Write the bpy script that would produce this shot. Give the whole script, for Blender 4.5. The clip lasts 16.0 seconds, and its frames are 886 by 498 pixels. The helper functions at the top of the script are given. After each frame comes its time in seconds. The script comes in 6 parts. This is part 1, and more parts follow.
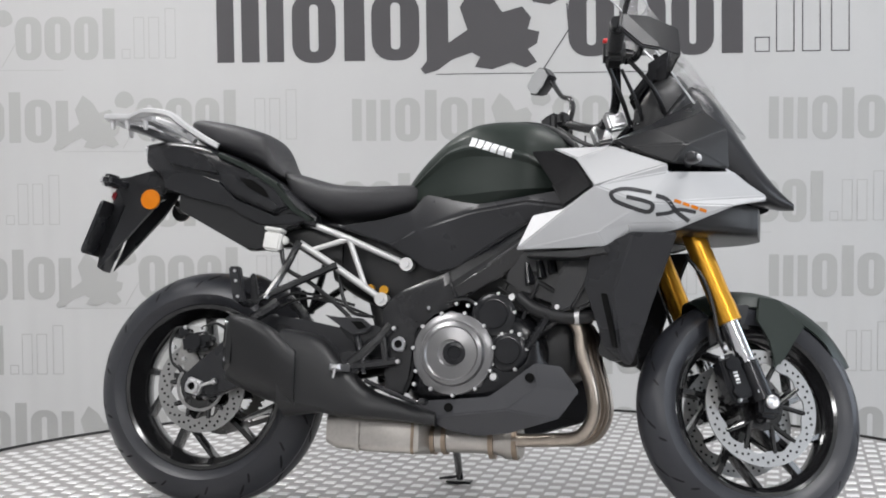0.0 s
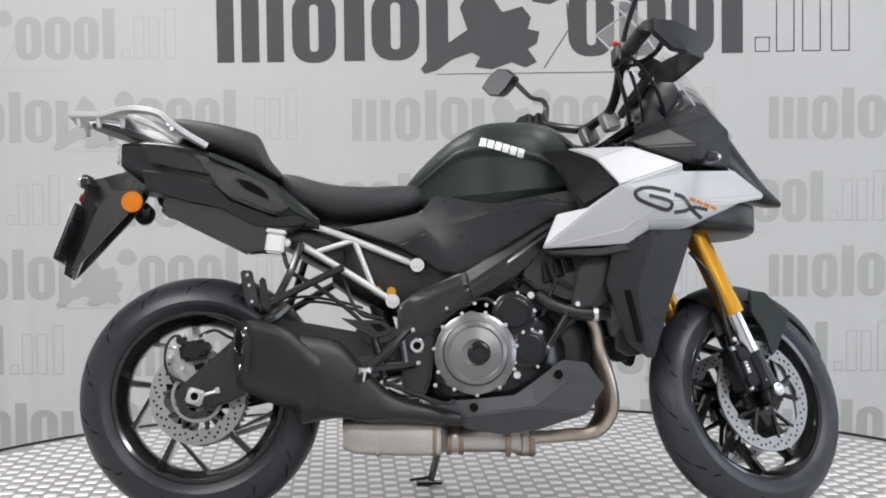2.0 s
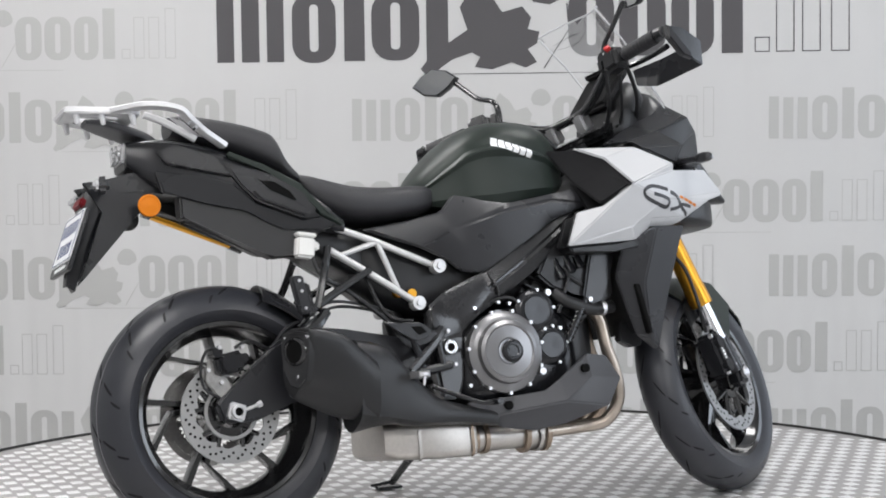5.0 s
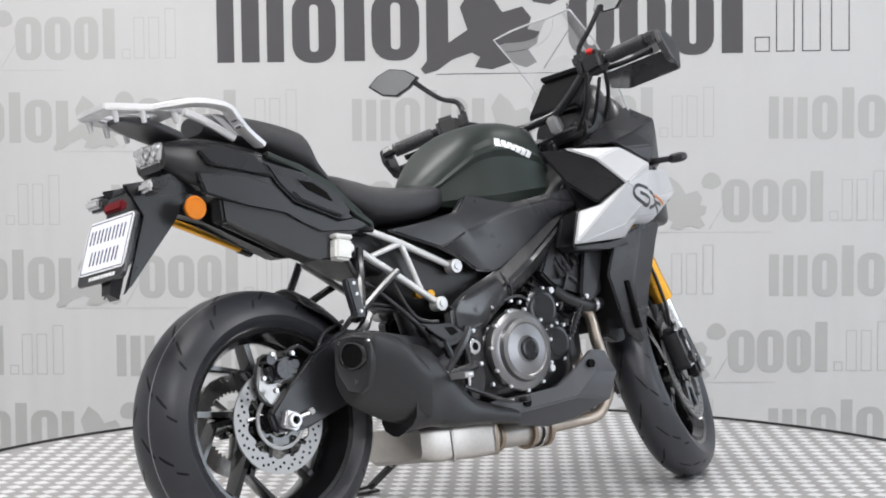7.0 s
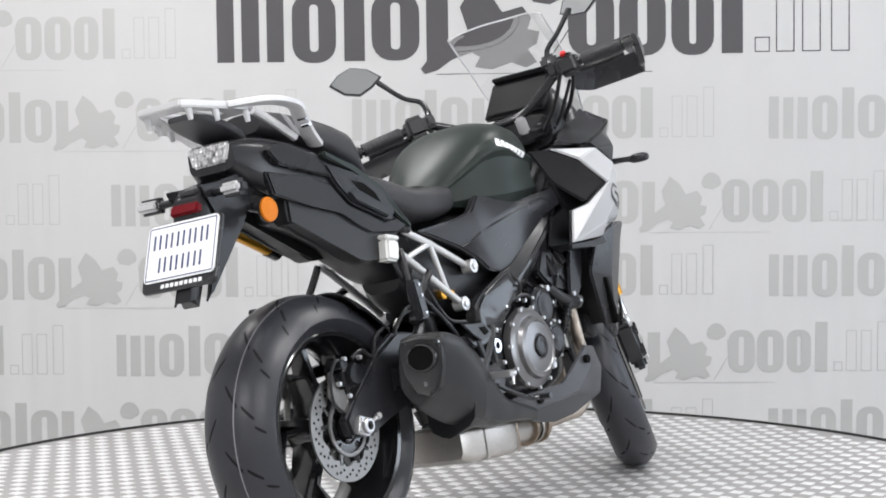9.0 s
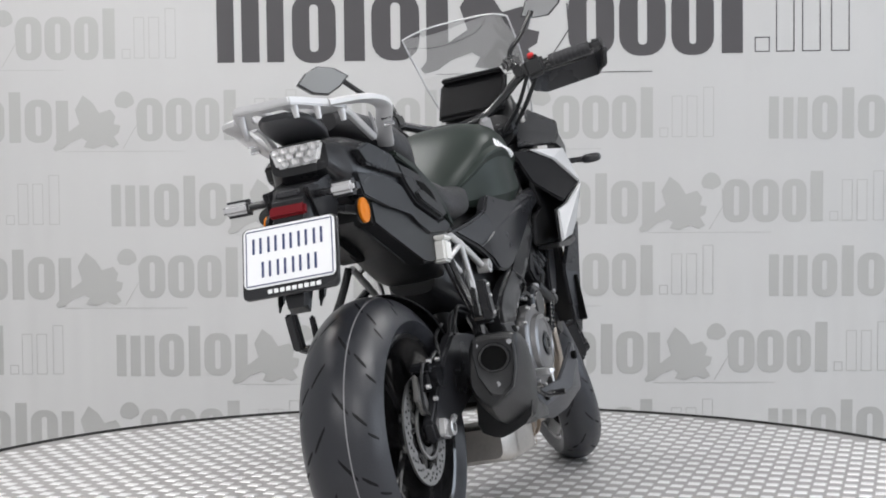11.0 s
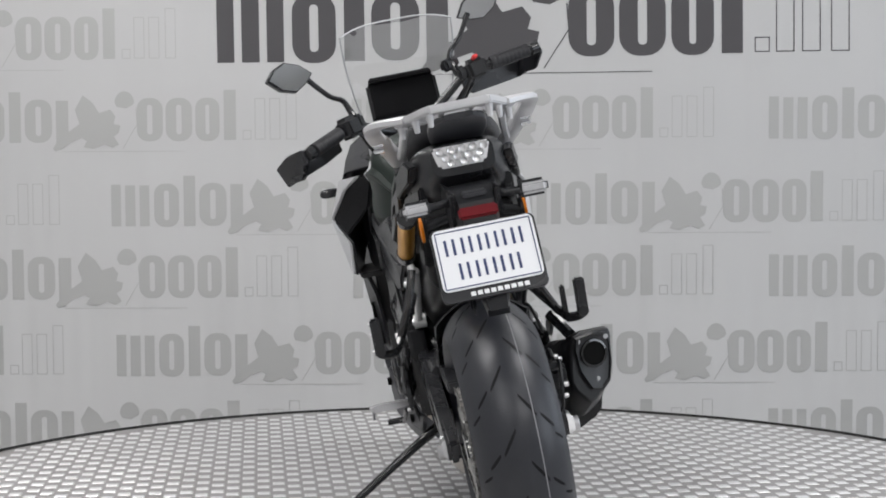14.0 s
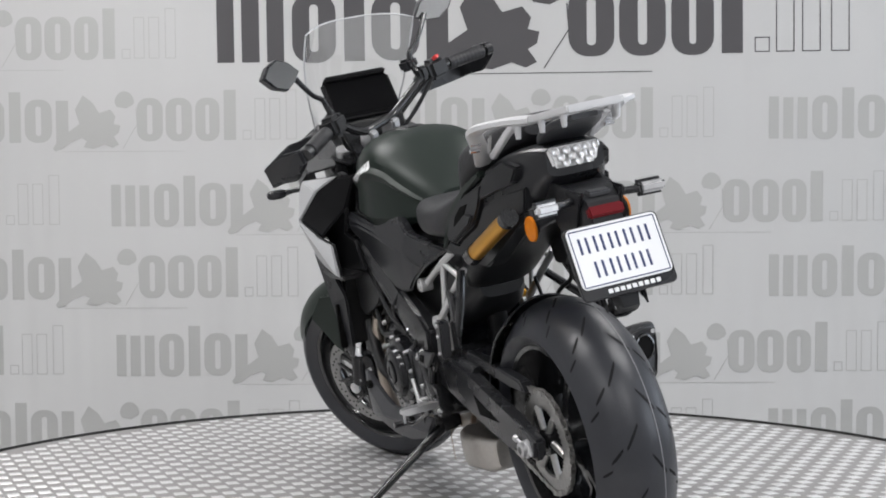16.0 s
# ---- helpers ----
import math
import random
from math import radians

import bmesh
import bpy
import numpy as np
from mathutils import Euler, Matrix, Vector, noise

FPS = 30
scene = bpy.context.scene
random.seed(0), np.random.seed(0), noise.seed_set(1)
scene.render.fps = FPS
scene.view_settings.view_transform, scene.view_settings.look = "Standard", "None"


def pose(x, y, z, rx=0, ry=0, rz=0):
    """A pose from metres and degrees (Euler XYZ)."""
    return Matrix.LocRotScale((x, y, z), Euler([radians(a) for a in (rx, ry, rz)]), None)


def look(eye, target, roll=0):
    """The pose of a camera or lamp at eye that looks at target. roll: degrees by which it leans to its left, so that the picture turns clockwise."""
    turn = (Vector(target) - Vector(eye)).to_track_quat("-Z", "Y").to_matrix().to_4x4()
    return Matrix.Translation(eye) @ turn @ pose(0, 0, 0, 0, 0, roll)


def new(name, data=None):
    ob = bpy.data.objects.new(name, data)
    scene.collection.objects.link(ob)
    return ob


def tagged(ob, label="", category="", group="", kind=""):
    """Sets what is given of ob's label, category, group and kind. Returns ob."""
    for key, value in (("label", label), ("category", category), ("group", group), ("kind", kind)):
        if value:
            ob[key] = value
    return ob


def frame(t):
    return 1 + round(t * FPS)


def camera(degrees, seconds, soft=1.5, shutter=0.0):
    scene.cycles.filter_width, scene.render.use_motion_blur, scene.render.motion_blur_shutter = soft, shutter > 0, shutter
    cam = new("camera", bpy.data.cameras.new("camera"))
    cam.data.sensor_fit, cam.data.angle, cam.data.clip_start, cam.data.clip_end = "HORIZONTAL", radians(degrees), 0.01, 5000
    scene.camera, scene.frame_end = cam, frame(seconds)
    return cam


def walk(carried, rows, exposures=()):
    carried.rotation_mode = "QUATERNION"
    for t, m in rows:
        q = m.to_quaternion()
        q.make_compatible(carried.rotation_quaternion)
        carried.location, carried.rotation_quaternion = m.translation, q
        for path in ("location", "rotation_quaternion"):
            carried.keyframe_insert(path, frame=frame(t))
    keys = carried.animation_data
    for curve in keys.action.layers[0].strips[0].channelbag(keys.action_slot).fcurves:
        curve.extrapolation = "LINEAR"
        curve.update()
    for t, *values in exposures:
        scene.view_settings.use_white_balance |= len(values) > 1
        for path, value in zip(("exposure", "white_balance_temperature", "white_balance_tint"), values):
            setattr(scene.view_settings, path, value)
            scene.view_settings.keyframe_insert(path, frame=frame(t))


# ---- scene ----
from mathutils.bvhtree import BVHTree

cam = camera(30.95, 16.0, soft=1.85)
EYE = Vector((0.0, -4.163, 0.925))
AIM = EYE + Vector((-0.00940, 0.99826, -0.05816))
walk(cam, [(0, look(EYE, AIM, -0.323)), (16, look(EYE, AIM, -0.323))],
     exposures=[(0, -0.25), (2, -0.25), (4, -0.22), (7, -0.07), (8, 0.01), (9, 0.05), (11.5, -0.3), (13, -0.47), (14.5, -0.5), (16, -0.33)])

# turntable: degrees at a moment, and how the bike stands on it
TURN_START, TURN_RATE = -11.2, 7.738
LEAN, YAW, SHIFT = 10.8, -1.9, -0.107
STEER, FORK_X, RAKE, OFFSET, SAG = 31.0, 0.746, 25.0, 0.045, 0.012
FLOOR, BACK_Y, CEIL = -0.40, 2.6, 3.1


def area(name, at, target, sx, sy, watts, color):
    d = bpy.data.lights.new(name, "AREA")
    d.shape, d.size, d.size_y, d.energy, d.color = "RECTANGLE", sx, sy, watts, color
    ob = new(name, d)
    ob.matrix_world = look(at, target)
    return ob


# ceiling lights over the stand, and the shop window behind the camera
# the last two are added behind the camera to brighten mirrors and the bike
for lx, ly, w in ((-1.6, -1.2, 58), (1.6, -1.2, 48), (-1.6, 0.9, 62), (1.6, 0.9, 32), (-1.6, -4.4, 80), (1.6, -4.4, 80)):
    area("ceiling_lamp", (lx, ly, CEIL - 0.09), (lx, ly + 0.001, 0), 1.15, 0.55, w, (1.0, 0.985, 0.99))
area("window_light", (3.98, -2.2, 1.5), (0, -2.2, 1.3), 2.1, 1.5, 58, (0.83, 0.90, 1.0))
area("window_light", (3.98, 1.0, 1.35), (0, 1.0, 1.2), 1.5, 1.7, 30, (0.78, 0.87, 1.0))
wd = bpy.data.worlds.new("world")
scene.world = wd
wd.use_nodes = True
wd.node_tree.nodes["Background"].inputs[0].default_value = (0.8, 0.85, 0.9, 1)
wd.node_tree.nodes["Background"].inputs[1].default_value = 0.3


# ---- materials ----
def mat(name, color, rough=0.5, metal=0.0, vary=0.12, scale=6.0, fine=120.0, bump=0.0, coat=0.0, trans=0.0, alpha=1.0, emit=0.0, ior=1.45, spec=0.5, stretch=None, low=None):
    m = bpy.data.materials.new(name)
    m.use_nodes = True
    nt = m.node_tree
    b = nt.nodes["Principled BSDF"]
    tc = nt.nodes.new("ShaderNodeTexCoord")
    n1 = nt.nodes.new("ShaderNodeTexNoise")
    n2 = nt.nodes.new("ShaderNodeTexNoise")
    n1.inputs["Scale"].default_value, n2.inputs["Scale"].default_value = scale, fine
    n1.inputs["Detail"].default_value = 5
    mp = nt.nodes.new("ShaderNodeMapping")
    mp.inputs["Scale"].default_value = stretch or (1, 1, 1)
    nt.links.new(tc.outputs["Object"], mp.inputs[0])
    nt.links.new(mp.outputs[0], n1.inputs["Vector"])
    nt.links.new(tc.outputs["Object"], n2.inputs["Vector"])
    mix = nt.nodes.new("ShaderNodeMix")
    mix.data_type = "RGBA"
    lo = low or [max(0, c * (1 - vary)) for c in color]
    hi = [min(1, c * (1 + vary)) for c in color]
    mix.inputs[6].default_value, mix.inputs[7].default_value = (*lo, 1), (*hi, 1)
    add = nt.nodes.new("ShaderNodeMath")
    add.operation = "MULTIPLY_ADD"
    add.inputs[1].default_value = 0.35
    nt.links.new(n2.outputs["Fac"], add.inputs[0])
    s = nt.nodes.new("ShaderNodeMath")
    s.operation = "MULTIPLY"
    s.inputs[1].default_value = 0.65
    nt.links.new(n1.outputs["Fac"], s.inputs[0])
    nt.links.new(s.outputs[0], add.inputs[2])
    nt.links.new(add.outputs[0], mix.inputs[0])
    nt.links.new(mix.outputs[2], b.inputs["Base Color"])
    mr = nt.nodes.new("ShaderNodeMapRange")
    mr.inputs["To Min"].default_value, mr.inputs["To Max"].default_value = max(0.02, rough * 0.82), min(1, rough * 1.18)
    nt.links.new(n1.outputs["Fac"], mr.inputs["Value"])
    nt.links.new(mr.outputs[0], b.inputs["Roughness"])
    b.inputs["Metallic"].default_value = metal
    b.inputs["Coat Weight"].default_value = coat
    b.inputs["Coat Roughness"].default_value = 0.08
    b.inputs["Transmission Weight"].default_value = trans
    b.inputs["IOR"].default_value = ior
    b.inputs["Specular IOR Level"].default_value = spec
    b.inputs["Alpha"].default_value = alpha
    if emit:
        b.inputs["Emission Color"].default_value = (*color, 1)
        b.inputs["Emission Strength"].default_value = emit
    if bump:
        bp = nt.nodes.new("ShaderNodeBump")
        bp.inputs["Strength"].default_value, bp.inputs["Distance"].default_value = bump, 0.002
        nt.links.new(n2.outputs["Fac"], bp.inputs["Height"])
        nt.links.new(bp.outputs[0], b.inputs["Normal"])
    return m


M = {
    "rubber": mat("tyre rubber", (0.026, 0.0275, 0.033), 0.36, fine=300, bump=0.2, vary=0.3, scale=14),
    # near-black that stands for the shade inside the tread grooves
    "groove_shade": mat("tyre groove shade", (0.004, 0.004, 0.005), 0.9),
    "chalk": mat("tyre mould line", (0.22, 0.22, 0.23), 0.8),
    "gloss": mat("gloss black paint", (0.012, 0.012, 0.013), 0.14, coat=0.6),
    "plastic": mat("satin black plastic", (0.018, 0.0185, 0.021), 0.28, fine=400, bump=0.1, vary=0.2),
    "tailplastic": mat("grained black plastic", (0.016, 0.0165, 0.0185), 0.29, fine=500, bump=0.14, vary=0.25, spec=0.38),
    "matte": mat("matte black plastic", (0.0125, 0.0128, 0.014), 0.36, fine=500, bump=0.2, vary=0.25),
    "greyplastic": mat("dark grey plastic", (0.046, 0.047, 0.052), 0.38, fine=400, bump=0.15),
    "seat": mat("seat vinyl", (0.021, 0.021, 0.0235), 0.46, fine=700, bump=0.4, vary=0.25),
    "green": mat("matte dark green metallic paint", (0.015, 0.0215, 0.018), 0.40, metal=0.1, fine=900, bump=0.04, spec=0.35),
    "silver": mat("matte silver paint", (0.48, 0.485, 0.495), 0.48, metal=0.22, fine=1200, vary=0.05, bump=0.03),
    "gold": mat("gold anodised fork", (0.62, 0.31, 0.035), 0.3, metal=0.9, vary=0.06),
    "chrome": mat("polished chrome", (0.72, 0.73, 0.75), 0.12, metal=1.0, vary=0.05),
    "alu": mat("machined aluminium", (0.6, 0.6, 0.61), 0.35, metal=0.9, vary=0.1),
    "rackalu": mat("silver rack paint", (0.62, 0.62, 0.63), 0.4, metal=0.4, vary=0.05),
    "subframe": mat("light silver paint", (0.60, 0.60, 0.60), 0.38, metal=0.5, vary=0.05),
    "frame": mat("black frame paint", (0.015, 0.0153, 0.0168), 0.22, coat=0.25, vary=0.2, fine=300, bump=0.06),
    "engine": mat("dark engine paint", (0.013, 0.0135, 0.0155), 0.17, metal=0.2, fine=250, bump=0.15, vary=0.25),
    "clutch": mat("grey metallic cover paint", (0.21, 0.208, 0.212), 0.3, metal=0.8, fine=600, bump=0.06),
    "steel": mat("heat tinted stainless steel", (0.50, 0.475, 0.445), 0.4, metal=0.9, vary=0.28, scale=13, bump=0.1),
    "header": mat("straw tinted header steel", (0.43, 0.375, 0.32), 0.34, metal=0.95, vary=0.32, scale=18),
    "burnt": mat("brown burnt steel", (0.31, 0.245, 0.19), 0.4, metal=0.9, vary=0.35, scale=20),
    "disc": mat("brushed brake disc", (0.31, 0.308, 0.305), 0.42, metal=0.9, fine=900, bump=0.1),
    # near-black for solid plugs and plates that show the shade inside holes
    "hole_shade": mat("painted hole shade", (0.004, 0.004, 0.004), 0.8, spec=0.1),
    "orange": mat("amber lens", (0.56, 0.16, 0.003), 0.4, coat=0.0, spec=0.25, vary=0.1),
    "red": mat("red lens", (0.13, 0.004, 0.008), 0.45, coat=0.0, spec=0.2),
    "redbutton": mat("red switch plastic", (0.75, 0.05, 0.05), 0.4),
    "lens": mat("clear lens", (0.86, 0.86, 0.88), 0.08, metal=0.35, vary=0.2, scale=60, fine=200, coat=0.6),
    "cell": mat("faceted reflector", (0.85, 0.85, 0.87), 0.2, metal=0.7, vary=0.25, scale=150, coat=0.4),
    "signal": mat("smoked clear lens", (0.52, 0.52, 0.53), 0.18, metal=0.2, vary=0.2, scale=90, coat=0.5),
    "whitepl": mat("milky white plastic", (0.68, 0.68, 0.66), 0.4, vary=0.08, scale=30),
    "plate": mat("white plate enamel", (0.8, 0.81, 0.83), 0.3, vary=0.03),
    "ink": mat("dark blue ink", (0.03, 0.045, 0.13), 0.5),
    "white": mat("white print", (0.78, 0.79, 0.8), 0.5, vary=0.03),
    "decal": mat("dark grey decal", (0.03, 0.03, 0.033), 0.45),
    "mirror": mat("mirror glass", (0.60, 0.61, 0.615), 0.06, metal=1.0, vary=0.03),
    "glass": mat("clear screen", (0.93, 0.94, 0.95), 0.04, trans=1.0, ior=1.12, vary=0.01, alpha=0.35),
    "screenedge": mat("screen edge", (0.75, 0.76, 0.78), 0.25, trans=0.4, vary=0.02),
    "display": mat("black display glass", (0.003, 0.003, 0.0035), 0.45, spec=0.06),
    "dashplastic": mat("dull black plastic", (0.008, 0.008, 0.009), 0.6, fine=500, bump=0.2, spec=0.2),
    "chain": mat("chain steel", (0.36, 0.355, 0.345), 0.36, metal=0.9, vary=0.35, scale=60),
    "deck": mat("aluminium chequer plate", (0.39, 0.39, 0.39), 0.44, metal=0.5, vary=0.14, scale=2.4, fine=60, bump=0.25, low=(0.27, 0.25, 0.24)),
    "pad": mat("polished plate pads", (0.74, 0.74, 0.74), 0.34, metal=0.4, vary=0.25, scale=5, fine=70, bump=0.15),
    "edge": mat("black turntable edge", (0.02, 0.02, 0.02), 0.6),
    "floor": mat("grey shop floor", (0.32, 0.32, 0.32), 0.5, scale=2),
    "wall": mat("white ceiling paint", (0.80, 0.80, 0.79), 0.8, vary=0.04, scale=1.5),
    "sidewall": mat("light grey wall paint", (0.56, 0.56, 0.56), 0.8, vary=0.04, scale=1.5),
    "print_dark": mat("dark grey cloth print", (0.082, 0.079, 0.083), 0.9, vary=0.06, fine=500),
    "print_light": mat("pale grey cloth print", (0.415, 0.415, 0.405), 0.9, vary=0.08, scale=3, fine=500),
    "tin": mat("white enamel fitting", (0.75, 0.75, 0.75), 0.5),
    "glow": mat("lamp diffuser", (1, 0.98, 0.95), 0.5, emit=3.0),
}


def cloth_material():
    # soft upright bands in the base colour stand in for shading on folds
    m = mat("printed backdrop cloth", (0.515, 0.515, 0.512), 0.9, vary=0.06, scale=1.6, fine=600, stretch=(2.2, 1, 0.3))
    nt = m.node_tree
    tc = nt.nodes.new("ShaderNodeTexCoord")
    mp = nt.nodes.new("ShaderNodeMapping")
    mp.inputs["Scale"].default_value = (2.6, 1, 0.22)
    n = nt.nodes.new("ShaderNodeTexNoise")
    n.inputs["Scale"].default_value, n.inputs["Detail"].default_value = 1.3, 2
    bp = nt.nodes.new("ShaderNodeBump")
    bp.inputs["Strength"].default_value, bp.inputs["Distance"].default_value = 0.5, 0.05
    nt.links.new(tc.outputs["Object"], mp.inputs[0])
    nt.links.new(mp.outputs[0], n.inputs["Vector"])
    nt.links.new(n.outputs["Fac"], bp.inputs["Height"])
    nt.links.new(bp.outputs[0], nt.nodes["Principled BSDF"].inputs["Normal"])
    return m


M["cloth"] = cloth_material()


# ---- building tools ----
def mesh_of(name, bm, material, angle=32):
    bmesh.ops.recalc_face_normals(bm, faces=bm.faces)
    me = bpy.data.meshes.new(name)
    bm.to_mesh(me)
    bm.free()
    me.materials.append(material)
    for p in me.polygons:
        p.use_smooth = True
    me.set_sharp_from_angle(angle=radians(angle))
    return me


def part(name, bm, material, parent=None, label="", angle=32):
    ob = new(name, mesh_of(name, bm, M[material], angle))
    if parent:
        ob.parent = parent
    return tagged(ob, label)


def grow(bm, verts, faces):
    vs = [bm.verts.new(v) for v in verts]
    for f in faces:
        try:
            bm.faces.new([vs[i] for i in f])
        except ValueError:
            pass
    return vs


def smooth_rows(rows, n):
    """Catmull-Rom through rows of numbers, n steps a span."""
    a = np.array(rows, float)
    out = []
    for i in range(len(a) - 1):
        p0, p1, p2, p3 = a[max(i - 1, 0)], a[i], a[i + 1], a[min(i + 2, len(a) - 1)]
        for k in range(n):
            t = k / n
            out.append(0.5 * (2 * p1 + (p2 - p0) * t + (2 * p0 - 5 * p1 + 4 * p2 - p3) * t * t + (3 * p1 - p0 - 3 * p2 + p3) * t ** 3))
    out.append(a[-1])
    return out


def loft(bm, loops, cap=True):
    n = len(loops[0])
    vs = [bm.verts.new(p) for lp in loops for p in lp]
    for i in range(len(loops) - 1):
        for j in range(n):
            k = (j + 1) % n
            bm.faces.new((vs[i * n + j], vs[i * n + k], vs[(i + 1) * n + k], vs[(i + 1) * n + j]))
    if cap:
        bm.faces.new(vs[:n][::-1])
        bm.faces.new(vs[-n:])
    return vs


def hull(bm, stations, e=2.5, m=36, n=4, cy=0.0):
    """A rounded body along x: stations of x, half width, bottom, top."""
    loops = []
    for x, w, zb, zt in smooth_rows(stations, n):
        lp = []
        for k in range(m):
            a = 2 * math.pi * k / m
            c, s = math.cos(a), math.sin(a)
            lp.append((x, cy + w * math.copysign(abs(c) ** (2 / e), c), (zb + zt) / 2 + (zt - zb) / 2 * math.copysign(abs(s) ** (2 / e), s)))
        loops.append(lp)
    return loft(bm, loops)


def tube(bm, pts, r, n=10, steps=6, flat=1.0):
    """A round rod along points; r is one radius or one for each point."""
    rs = r if isinstance(r, (list, tuple)) else [r] * len(pts)
    rows = smooth_rows([(*p, q) for p, q in zip(pts, rs)], steps) if steps else [np.array((*p, q)) for p, q in zip(pts, rs)]
    loops = []
    up = Vector((0.13, 0.31, 0.94))
    for i, row in enumerate(rows):
        d = Vector(rows[min(i + 1, len(rows) - 1)][:3] - rows[max(i - 1, 0)][:3]).normalized()
        u = d.cross(up).normalized()
        v = u.cross(d).normalized()
        loops.append([Vector(row[:3]) + float(row[3]) * (math.cos(2 * math.pi * k / n) * u + flat * math.sin(2 * math.pi * k / n) * v) for k in range(n)])
    return loft(bm, loops)


def lathe(bm, prof, at=(0, 0, 0), axis="y", n=48, closed=False):
    """Turns a profile of (radius, along) about an axis."""
    base = len(bm.verts)
    ring = []
    for r, h in prof:
        lp = []
        for k in range(n):
            a = 2 * math.pi * k / n
            c, s = r * math.cos(a), r * math.sin(a)
            q = {"y": (c, h, s), "z": (c, s, h), "x": (h, c, s)}[axis]
            lp.append(bm.verts.new((at[0] + q[0], at[1] + q[1], at[2] + q[2])))
        ring.append(lp)
    span = len(ring) if closed else len(ring) - 1
    for i in range(span):
        a, b = ring[i], ring[(i + 1) % len(ring)]
        for k in range(n):
            bm.faces.new((a[k], a[(k + 1) % n], b[(k + 1) % n], b[k]))
    if not closed:
        bm.faces.new(ring[0][::-1])
        bm.faces.new(ring[-1])
    return [v for lp in ring for v in lp]


def rod(bm, a, b, r, r2=None, n=16):
    a, b = Vector(a), Vector(b)
    d = (b - a).normalized()
    u = d.orthogonal().normalized()
    v = d.cross(u)
    loops = [[p + q * (math.cos(2 * math.pi * k / n) * u + math.sin(2 * math.pi * k / n) * v) for k in range(n)] for p, q in ((a, r), (b, r if r2 is None else r2))]
    return loft(bm, loops)


def block(bm, m, sx, sy, sz, bev=0.004, seg=2):
    r = bmesh.ops.create_cube(bm, size=1)
    vs = r["verts"]
    for v in vs:
        v.co = Vector((v.co.x * sx, v.co.y * sy, v.co.z * sz))
    if bev:
        es = list({e for v in vs for e in v.link_edges})
        g = bmesh.ops.bevel(bm, geom=es, offset=bev, segments=seg, affect="EDGES", clamp_overlap=True)
        vs = list({v for f in g["faces"] for v in f.verts} | {v for v in vs if v.is_valid})
    bmesh.ops.transform(bm, matrix=m, verts=vs)
    return vs


def slab(bm, poly, side, yout, th, bev=0.003):
    """A side panel: outline in (x, z), outer skin at yout (number or function of x, z), th thick towards the middle."""
    f = yout if callable(yout) else (lambda x, z: yout)
    n = len(poly)
    b = bmesh.new()
    out = [b.verts.new((x, side * f(x, z), z)) for x, z in poly]
    inn = [b.verts.new((x, side * (f(x, z) - th), z)) for x, z in poly]
    b.faces.new(out)
    b.faces.new(inn[::-1])
    for i in range(n):
        j = (i + 1) % n
        b.faces.new((out[j], out[i], inn[i], inn[j]))
    if bev:
        bmesh.ops.bevel(b, geom=list(b.edges), offset=bev, segments=2, affect="EDGES", clamp_overlap=True)
    join(bm, b)


def join(bm, b):
    me = bpy.data.meshes.new("tmp")
    b.to_mesh(me)
    b.free()
    bm.from_mesh(me)
    bpy.data.meshes.remove(me)


def facets(bm, verts, faces, side, th=0.006, bev=0.004):
    """A folded panel of flat faces with thickness, folds slightly rounded."""
    b = bmesh.new()
    grow(b, [(x, side * y, z) for x, y, z in verts], faces)
    bmesh.ops.recalc_face_normals(b, faces=b.faces)
    c = sum((f.normal.y * side for f in b.faces))
    if c < 0:
        bmesh.ops.reverse_faces(b, faces=b.faces)
    bmesh.ops.solidify(b, geom=list(b.faces), thickness=th)
    if bev:
        bmesh.ops.bevel(b, geom=list(b.edges), offset=bev, segments=2, affect="EDGES", clamp_overlap=True)
    join(bm, b)


def grid(bm, pts):
    """A skin over rows of points."""
    n = len(pts[0])
    vs = [bm.verts.new(p) for row in pts for p in row]
    for i in range(len(pts) - 1):
        for j in range(n - 1):
            bm.faces.new((vs[i * n + j], vs[i * n + j + 1], vs[(i + 1) * n + j + 1], vs[(i + 1) * n + j]))
    return vs


def shell(bm, rows, th):
    """A curved skin of rows of points, th thick."""
    P = np.array(rows, float)
    du, dv = np.gradient(P, axis=0), np.gradient(P, axis=1)
    nn = np.cross(du, dv)
    nn /= np.linalg.norm(nn, axis=2, keepdims=True)
    Q = P + nn * th
    a, b = grid(bm, P.tolist()), grid(bm, Q.tolist())
    r, c = P.shape[:2]
    rim = [j for j in range(c)] + [i * c + c - 1 for i in range(1, r)] + [(r - 1) * c + j for j in range(c - 2, -1, -1)] + [i * c for i in range(r - 2, 0, -1)]
    for k in range(len(rim)):
        i, j = rim[k], rim[(k + 1) % len(rim)]
        bm.faces.new((a[i], a[j], b[j], b[i]))


def ribbon(bm, tree, pts, width, side, lift=0.0008):
    """A flat printed stroke laid on a panel: points in (x, z)."""
    P = [Vector((p[0], p[1])) for p in smooth_rows(pts, 3)]
    rows = []
    for i, p in enumerate(P):
        d = (P[min(i + 1, len(P) - 1)] - P[max(i - 1, 0)]).normalized()
        n = Vector((-d.y, d.x)) * width / 2
        row = []
        for q in (p - n, p, p + n):
            hit = tree.ray_cast(Vector((q.x, side * 0.8, q.y)), Vector((0, -side, 0)))[0]
            row.append((q.x, (hit.y if hit else side * 0.22) + side * lift, q.y))
        rows.append(row)
    grid(bm, rows)


STEER_AXIS = Vector((-math.sin(radians(RAKE)), 0, math.cos(radians(RAKE))))
STEER_AT = Vector((FORK_X - OFFSET, 0, 0.30))
